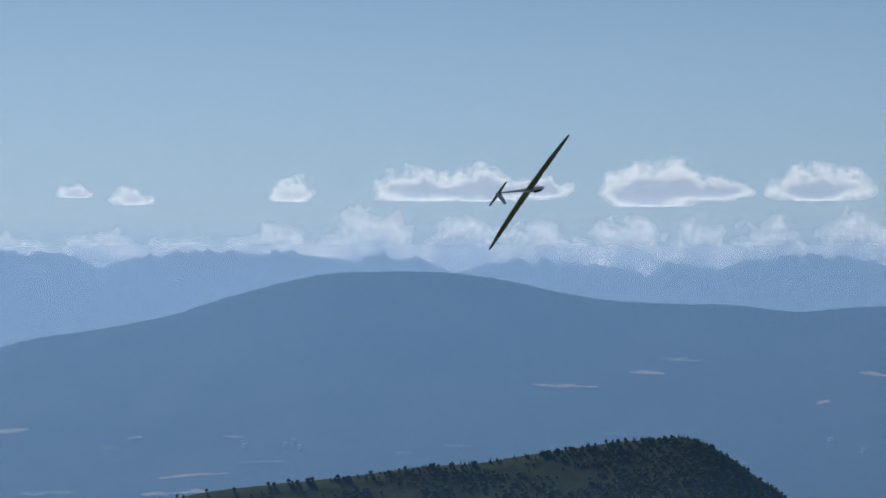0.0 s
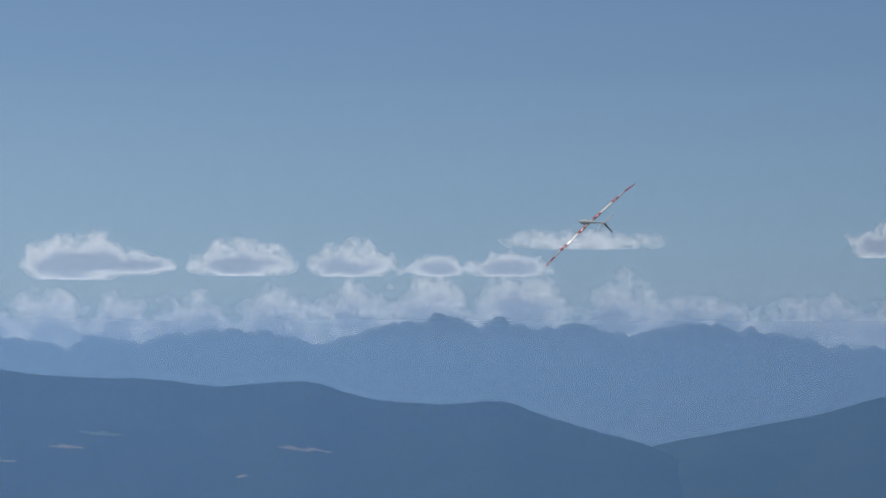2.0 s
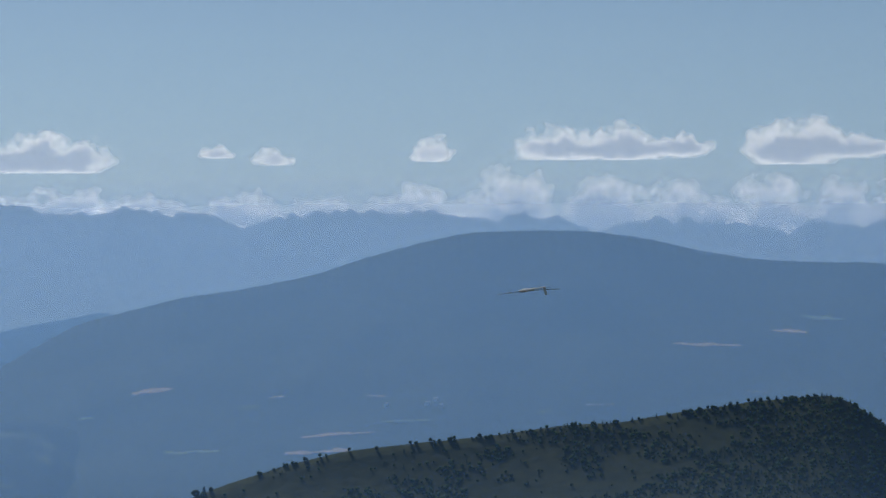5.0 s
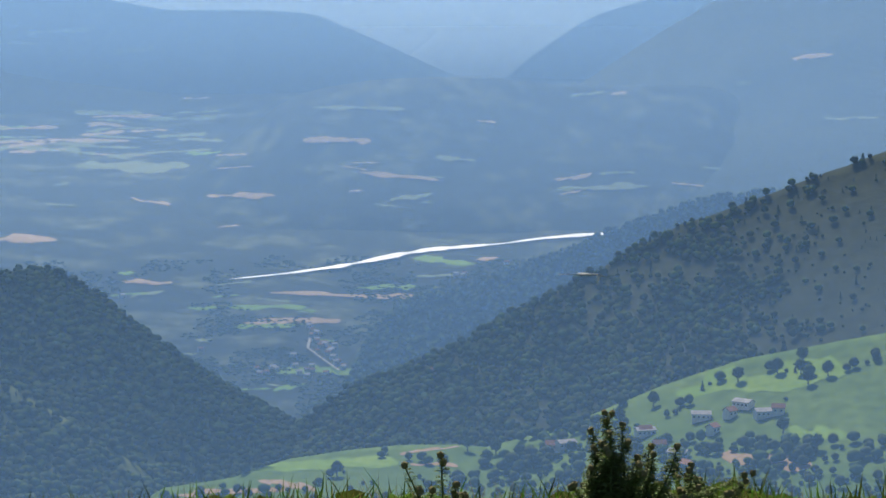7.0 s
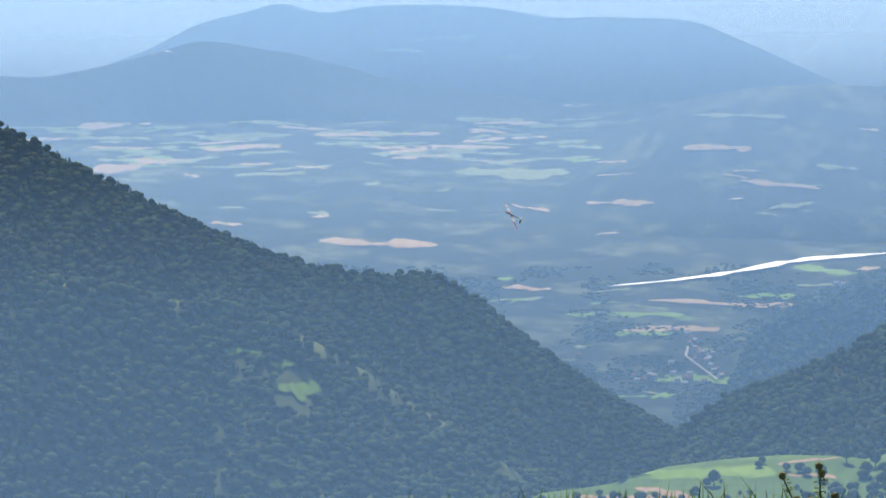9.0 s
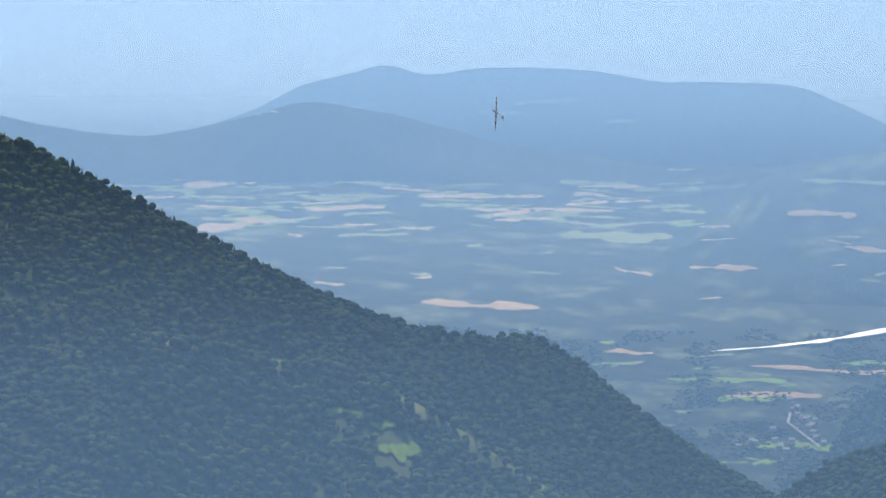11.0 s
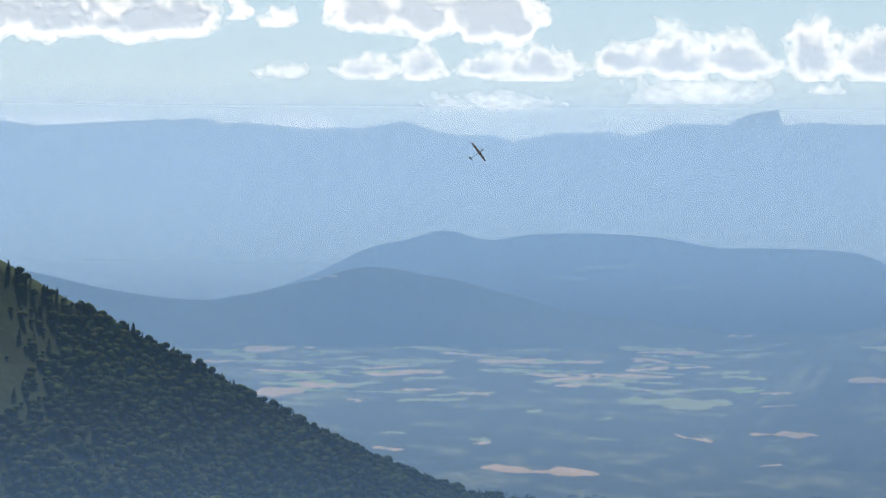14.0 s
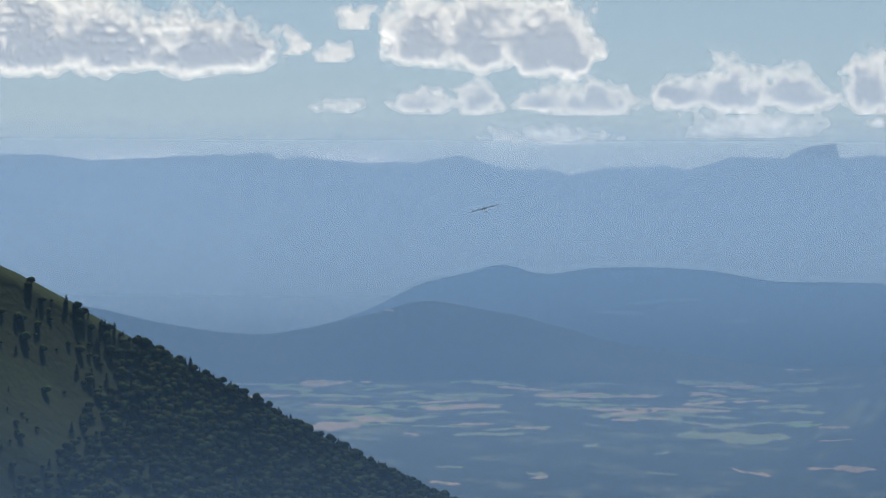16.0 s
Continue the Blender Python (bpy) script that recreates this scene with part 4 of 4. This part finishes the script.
# ---- single trees round the farm ----
def field_tree(seed, label):
    root = tagged(new("tree"), label, "tree", "trees round the farm")
    rs = np.random.RandomState(seed)
    bm = bmesh.new()
    bmesh.ops.create_cone(bm, segments=8, radius1=0.32, radius2=0.16, depth=2.2, cap_ends=True, matrix=Matrix.Translation((0, 0, 0.6)))
    for k in range(4):
        a = k * 1.6 + seed
        m = Matrix.Translation((0, 0, 1.6)) @ Matrix.Rotation(a, 4, "Z") @ Matrix.Rotation(0.7, 4, "Y") @ Matrix.Translation((0, 0, 0.7))
        bmesh.ops.create_cone(bm, segments=6, radius1=0.13, radius2=0.05, depth=1.5, cap_ends=True, matrix=m)
    part("trunk", bm, M_BARK, root)
    n = 620
    d = rs.normal(size=(n, 3))
    d /= np.linalg.norm(d, axis=1)[:, None]
    lump = 0.75 + 0.35 * vnoise(d[:, 0] * 2 + seed, d[:, 2] * 2 + d[:, 1] * 2)
    c = d * lump[:, None] * np.array([2.0, 2.0, 1.9]) * rs.uniform(0.55, 1, n)[:, None] + np.array([0, 0, 3.2])
    v = (rs.normal(size=(n, 4, 3)) * 0.26 + c[:, None, :])
    f = np.arange(n)[:, None] * 4 + np.array([[0, 1, 2]])
    f = np.concatenate([f, np.arange(n)[:, None] * 4 + np.array([[0, 2, 3]]), np.arange(n)[:, None] * 4 + np.array([[0, 3, 1]])])
    part_mesh("crown", fast_mesh("crown", v, f), M_LEAF, root)
    return root


oaks = [field_tree(s, "round dark leafy field tree in the meadow") for s in (1, 2)]
spots = [(10.29, -9.08), (9.48, -8.89), (8.97, -8.65), (8.45, -8.93), (8.85, -9.11), (14.07, -10.15), (13.49, -10.2), (15.48, -10.82), (15.89, -10.53), (18.61, -11.04), (15.07, -10.99), (12.03, -9.6), (9.35, -10.11), (8.65, -10.44), (12.73, -9.95), (15.3, -10.6), (14.8, -10.7), (9.0, -8.9), (16.4, -10.9), (14.5, -10.9)]
for k, (a, e) in enumerate(spots):
    p = knoll.hit(a, e)
    q = pose(p[0], p[1], p[2], 0, 0, 70 * k)
    if k < 2:
        oaks[k].matrix_basis = q
    else:
        copy_thing(oaks[k % 2], q)


def spruce(label):
    root = tagged(new("spruce"), label, "tree", "lone spruces on the slope")
    bm = bmesh.new()
    bmesh.ops.create_cone(bm, segments=8, radius1=0.22, radius2=0.05, depth=5.5, cap_ends=True, matrix=Matrix.Translation((0, 0, 2.2)))
    part("trunk", bm, M_BARK, root)
    tv, tf = conifer_template(9, 11, 11)
    part_mesh("crown", fast_mesh("crown", tv * np.array([8.0, 8.0, 6.6]), tf), M_CONIFER, root)
    return root


lone = spruce("lone dark spruce on the grassy ridge")
for k, (a, e) in enumerate([(36.42, -2.0), (33.9, -3.2), (35.6, -3.6), (35.9, -3.5), (36.2, -3.4), (35.2, -3.3), (36.3, -4.6), (36.0, -5.0)]):
    p = slope_l.hit(a, e)
    q = pose(p[0], p[1], p[2] - 0.3, 0, 0, 50 * k)
    if k == 0:
        lone.matrix_basis = q
    else:
        copy_thing(lone, q)


# ---- the meadow in front ----
def ground_at(az, r):
    return place(az, r, floor_z(az, r))


def blade_template(width, bend):
    v = np.array([(-width, 0, 0), (width, 0, 0), (-width * 0.7, bend * 0.3, 0.55), (width * 0.7, bend * 0.3, 0.55), (0, bend, 1.0)])
    return v, np.array([(0, 1, 3), (0, 3, 2), (2, 3, 4)])


def leaf_template():
    v = np.array([(0, 0, 0), (-0.5, 0.45, 0.3), (0.5, 0.45, 0.3), (-0.35, 0.85, 0.36), (0.35, 0.85, 0.36), (0, 1.15, 0.2), (0, 0.5, 0.2)])
    return v, np.array([(0, 6, 1), (0, 2, 6), (1, 6, 3), (6, 2, 4), (3, 6, 5), (6, 4, 5)])


def scatter(name, templates, n, r_range, size, seed, material, label, clump=0.0, tall_bias=1.0, category="grass", az_range=(4, 34), flat=1.0):
    rs = np.random.RandomState(seed)
    az, r = rs.uniform(*az_range, n), np.sqrt(rs.uniform(r_range[0] ** 2, r_range[1] ** 2, n))
    if clump:
        ok = vnoise(az * 1.1 + seed, r * 0.9, 3) + rs.uniform(-0.12, 0.12, n) > clump
        az, r = az[ok], r[ok]
    n = len(az)
    p = ground_at(az, r)
    h = size * rs.uniform(0.45, 1.2, n) * (0.6 + 0.9 * vnoise(az * 1.9 + 7, r * 1.3)) ** tall_bias
    sc = np.stack([h, h, h * flat], -1)
    v, f = merged(templates, rs.randint(0, len(templates), n), p, sc, rs.uniform(0, 6.28, n), rs.normal(size=(n, 2)) * 0.22)
    ob = new(name, fast_mesh(name, v, f))
    ob.data.materials.append(material)
    return tagged(ob, label, category, kind="stuff")


BLADES = [blade_template(w, b) for w, b in ((0.035, 0.25), (0.05, 0.5), (0.028, 0.1), (0.045, 0.8))]
scatter("meadow_grass", BLADES, 110000, (14.5, 29.5), 0.07, 1, M_GRASS, "short green meadow grass", 0.47)
scatter("tall_grass", BLADES, 16000, (15, 30), 0.17, 2, M_GRASS, "taller tufts of green grass", 0.58)
scatter("dry_grass", BLADES, 30000, (14.5, 29.5), 0.09, 3, M_STRAW, "straw-coloured dry grass", 0.5)
scatter("dry_stalks", [blade_template(0.008, 0.1), blade_template(0.01, 0.35)], 2200, (19, 30), 0.3, 4, M_STRAW, "thin dry flower stalks")
scatter("broad_herbs", [leaf_template()], 42000, (14.5, 29.5), 0.13, 5, M_HERB, "broad-leaved meadow herbs", 0.55, category="herbs")
scatter("low_herbs", [leaf_template()], 40000, (14.5, 29), 0.04, 6, M_HERB, "small-leaved clover and herbs", category="herbs")


scatter("rank_herbs", [leaf_template(), *BLADES[:2]], 5200, (23, 30), 0.24, 7, M_HERB, "rank leafy herbs along the edge of the meadow", 0.5, category="herbs", flat=1.3)
scatter("bleached_stems", [blade_template(0.012, 0.9), blade_template(0.015, 0.5)], 2600, (14.5, 28), 0.2, 8, M_STRAW, "bleached broken stems in the grass", flat=0.6)


def thistle(az, r, height, spread, stems, leaves, seed, label, leaf=1.0):
    """A spiny bush: ribbed stems, long narrow leaves all the way up, and bud heads at the tips."""
    rs = np.random.RandomState(seed)
    root = tagged(new("thistle_bush"), label, "bush", "thistles in the meadow")
    tv = np.array([(0, 0, 0), (-0.09, 0.3, 0.10), (0.09, 0.3, 0.10), (-0.07, 0.7, 0.13), (0.07, 0.7, 0.13), (0, 1.0, 0.05), (-0.2, 0.42, 0.16), (0.2, 0.42, 0.16), (-0.16, 0.8, 0.16), (0.16, 0.8, 0.16)])
    tf = np.array([(0, 2, 1), (1, 2, 4), (1, 4, 3), (3, 4, 5), (1, 3, 6), (2, 7, 4), (3, 5, 8), (4, 9, 5)])
    pts, sizes = [], []
    for k in range(stems):
        a, lean = rs.uniform(0, 6.28), abs(rs.normal()) * spread
        h = height * rs.uniform(0.55, 1.0) * (1 - 0.35 * min(1, lean / max(spread, 0.01) / 2))
        if k == 0:
            lean, h = lean * 0.2, height
        base = np.array([rs.normal() * spread * 0.25, rs.normal() * spread * 0.25, -0.03])
        tip = base + np.array([math.cos(a) * lean, math.sin(a) * lean, h])
        bend = np.array([rs.normal(), rs.normal(), 0]) * 0.04
        line = [base + (tip - base) * q + bend * math.sin(q * 3.1) for q in np.linspace(0, 1, 7)]
        bm = bmesh.new()
        ring = []
        for j, c in enumerate(line):
            rad = 0.013 * (1 - 0.6 * j / 6)
            ring.append([bm.verts.new((c[0] + rad * math.cos(t), c[1] + rad * math.sin(t), c[2])) for t in np.arange(5) * 2 * math.pi / 5])
        for r0, r1 in zip(ring[:-1], ring[1:]):
            for t in range(5):
                bm.faces.new((r0[t], r0[(t + 1) % 5], r1[(t + 1) % 5], r1[t]))
        bm.faces.new(ring[-1])
        stem = part("stem", bm, M_THISTLE, root)
        for q in rs.uniform(0.03, 1.0, leaves // stems) ** 0.85:
            pts.append(np.array([np.interp(q, np.linspace(0, 1, 7), [c[i] for c in line]) for i in range(3)]))
            sizes.append((0.26 - 0.16 * q) * rs.uniform(0.6, 1.2) * height ** 0.5 * leaf)
        for b in range(2 if k < 5 else 1):
            bm = bmesh.new()
            c = Vector(tip) + Vector((rs.normal() * 0.05, rs.normal() * 0.05, rs.uniform(-0.08, 0.03))) * (1 if b else 0.2)
            bmesh.ops.create_icosphere(bm, subdivisions=2, radius=0.021, matrix=Matrix.Translation(c))
            for v in bm.verts:
                w = v.co - c
                v.co = c + w * (1 + 0.5 * rs.rand()) * (1.25 if w.z > 0.01 else 0.9)
            part("flower_head", bm, M_BUD, stem)
    pts, sizes = np.array(pts), np.array(sizes)
    n = len(pts)
    v, f = merged([(tv, tf)], np.zeros(n, int), pts, np.stack([sizes, sizes, sizes * rs.uniform(-0.8, 3.0, n)], -1), rs.uniform(0, 6.28, n))
    part_mesh("foliage", fast_mesh("foliage", v, f), M_THISTLE, root)
    g = ground_at(az, r)
    root.matrix_basis = pose(*g)
    return root


thistle(12.7, 21.0, 1.02, 0.40, 22, 8000, 1, "tall spiny thistle bush, dark against the light", 0.5)
thistle(10.95, 21.4, 0.56, 0.46, 17, 4200, 2, "low spreading thistle with dense leaves", 0.52)
thistle(16.45, 18.6, 0.8, 0.3, 7, 1500, 3, "slender thistle with two budding heads", 0.45)
thistle(16.0, 18.9, 0.5, 0.16, 4, 150, 4, "small thistle beside a taller one", 0.7)


# ---- the model glider ----
M_WHITE = plain("white_gelcoat", (0.78, 0.78, 0.74), 0.18, coat=0.6)
M_RED = plain("red_paint", (0.5, 0.035, 0.03), 0.2, coat=0.6)
# olive colour takes in the shade of the side seen against the light
M_SHADE = plain("olive_shade_side", (0.22, 0.23, 0.13), 0.3, coat=0.4)
M_BLACK = plain("dark_canopy", (0.02, 0.02, 0.025), 0.1, coat=0.8)


def loft(bm, sections, sides=14):
    """A skin through elliptical rings: y, centre height, half width, half height."""
    rings = []
    for y, zc, rx, rz in sections:
        rings.append([bm.verts.new((rx * math.cos(a), y, zc + rz * math.sin(a))) for a in np.arange(sides) * 2 * math.pi / sides])
    for a, b in zip(rings[:-1], rings[1:]):
        for k in range(sides):
            bm.faces.new((a[k], b[k], b[(k + 1) % sides], a[(k + 1) % sides]))
    bm.faces.new(rings[0][::-1])
    bm.faces.new(rings[-1])
    for f in bm.faces:
        f.smooth = True


def aerofoil(bm, stations, upright=False):
    """A tapered wing through thin aerofoil sections: span, leading edge, chord, height, thickness."""
    prof = [(0, 0), (0.04, 0.55), (0.15, 0.95), (0.35, 1.0), (0.65, 0.6), (1.0, 0.04), (0.65, -0.12), (0.35, -0.25), (0.12, -0.32)]
    rings = []
    for x, le, ch, z, th in stations:
        if upright:
            rings.append([bm.verts.new((t * th * ch, le - c * ch, x)) for c, t in [(c, t if t > 0 else t * 3) for c, t in prof]])
        else:
            rings.append([bm.verts.new((x, le - c * ch, z + t * th * ch)) for c, t in prof])
    n = len(prof)
    for a, b in zip(rings[:-1], rings[1:]):
        for k in range(n):
            bm.faces.new((a[k], a[(k + 1) % n], b[(k + 1) % n], b[k]))
    bm.faces.new(rings[0])
    bm.faces.new(rings[-1][::-1])
    bmesh.ops.recalc_face_normals(bm, faces=bm.faces)
    for f in bm.faces:
        f.smooth = True


def shade_one_side(ob):
    """Puts the shade against the light into one side as olive; the other side keeps its white and red."""
    ob.data.materials.append(M_SHADE)
    for q in ob.data.polygons:
        q.material_index = 1 if q.normal.z > 0 else 0
    return ob


def build_glider():
    root = tagged(new("model_glider"), "white and red model glider with long slender wings, in flight", "glider")
    bm = bmesh.new()
    loft(bm, [(0.56, 0, 0.006, 0.006), (0.52, 0.002, 0.026, 0.026), (0.42, 0.006, 0.046, 0.05), (0.25, 0.008, 0.055, 0.064), (0.05, 0.006, 0.046, 0.056), (-0.15, 0.004, 0.028, 0.032), (-0.5, 0.002, 0.019, 0.02), (-0.95, 0.0, 0.012, 0.013), (-1.0, 0.0, 0.005, 0.006)])
    body = part("fuselage", bm, M_WHITE, root)
    bm = bmesh.new()
    loft(bm, [(0.46, 0.045, 0.006, 0.004), (0.40, 0.05, 0.03, 0.014), (0.28, 0.06, 0.038, 0.018), (0.16, 0.058, 0.03, 0.012), (0.1, 0.052, 0.006, 0.004)])
    part("canopy", bm, M_BLACK, body, "dark glossy canopy")
    for side in (1, -1):
        st = [(0.03, 0.115, 0.225, 0.03, 0.09), (0.45, 0.11, 0.215, 0.035, 0.085), (0.85, 0.095, 0.19, 0.045, 0.08), (1.15, 0.07, 0.15, 0.06, 0.08), (1.36, 0.035, 0.105, 0.075, 0.08), (1.45, -0.005, 0.05, 0.085, 0.08)]
        bm = bmesh.new()
        aerofoil(bm, [(side * x, le, ch, z, th) for x, le, ch, z, th in st[:4]])
        wing = shade_one_side(part("wing", bm, M_WHITE, root, "slender white wing with red bands"))
        bm = bmesh.new()
        aerofoil(bm, [(side * x, le, ch, z, th) for x, le, ch, z, th in st[3:]])
        shade_one_side(part("wing_tip", bm, M_RED, wing, "swept red wing tip"))
        for x0, x1 in ((0.14, 0.36), (0.74, 0.94)):
            bm = bmesh.new()
            rows = []
            for x in np.linspace(x0, x1, 4):
                le, ch, z, th = (np.interp(x, [q[0] for q in st], [q[i] for q in st]) for i in (1, 2, 3, 4))
                rows.append((side * x, le + 0.003, ch * 1.006 + 0.003, z - 0.0005, th * 1.14))
            aerofoil(bm, rows)
            shade_one_side(part("red_band", bm, M_RED, wing, "red painted band"))
        bm = bmesh.new()
        aerofoil(bm, [(side * 0.012, -0.83, 0.12, 0.01, 0.07), (side * 0.17, -0.85, 0.1, 0.012, 0.07), (side * 0.3, -0.88, 0.06, 0.014, 0.07)])
        shade_one_side(part("stabilizer", bm, M_WHITE, root))
    bm = bmesh.new()
    aerofoil(bm, [(0.0, -0.8, 0.19, 0, 0.05), (0.16, -0.86, 0.145, 0, 0.05), (0.29, -0.92, 0.09, 0, 0.05)], upright=True)
    part("fin", bm, M_WHITE, root, "upright tail fin")
    return root


glider = build_glider()


def motions():
    walk(glider, [
        (0, pose(1.56, 51.93, 2.27, 171.4, 45.9, 135.6)),
        (0.4, pose(6.78, 51.48, 2.86, 172.3, 45.1, 140.4)),
        (0.6, pose(8.82, 51.47, 2.86, 168.4, 46.7, 144.6)),
        (1, pose(11.62, 51.61, 3.28, 169.2, 48.7, 155.2)),
        (1.5, pose(14.25, 55.07, 3.61, 175.8, 44.7, 168.9)),
        (2, pose(16.35, 61.76, 3.80, 174.2, 42.2, -176.0)),
        (2.5, pose(16.64, 67.89, 3.83, 172.5, 47.4, -169.5)),
        (3, pose(15.39, 74.34, 3.61, 179.8, 49.1, -148.2)),
        (3.5, pose(12.75, 80.94, 3.23, -174.0, 38.3, -134.4)),
        (4, pose(8.56, 87.55, 2.24, -176.5, 8.9, -123.6)),
        (4.5, pose(3.73, 93.92, 1.03, -175.6, 3.2, -131.3)),
        (5, pose(-2.00, 99.98, -0.68, -173.9, 3.6, -139.3)),
        (5.2, pose(-4.34, 101.90, -1.59, -171.6, 5.2, -137.2)),
        (7.5, pose(-34.78, 118.87, -16.87, -175.1, -8.1, -128.3)),
        (8, pose(-42.33, 122.68, -17.84, 175.6, 4.5, -137.9)),
        (8.5, pose(-53.98, 138.73, -18.42, 167.3, -8.1, -118.3)),
        (9, pose(-69.42, 165.17, -17.28, 149.1, 31.8, -48.9)),
        (9.2, pose(-74.34, 174.07, -16.50, 126.5, 52.4, -68.1)),
        (11.5, pose(-91.28, 194.54, -6.97, 114.1, 62.8, -75.2)),
        (12, pose(-95.16, 203.76, -7.09, 62.0, 35.7, -129.3)),
        (12.5, pose(-98.68, 207.63, -7.19, 65.6, 20.3, -115.8)),
        (13, pose(-102.49, 210.30, -5.05, 36.4, 6.0, -136.9)),
        (13.5, pose(-106.22, 212.98, -1.77, 42.3, -13.6, -88.6)),
        (14, pose(-109.69, 216.83, 1.89, 46.9, -33.8, -93.9)),
        (14.5, pose(-112.66, 223.16, 2.41, 40.5, 39.9, -104.6)),
        (15, pose(-116.49, 230.20, 1.48, 26.0, 33.5, -136.1)),
        (15.5, pose(-121.64, 236.56, 0.48, 24.0, 21.6, -146.5)),
        (16, pose(-127.21, 240.42, -0.09, 22.0, 15.5, -152.4)),
    ])


motions()
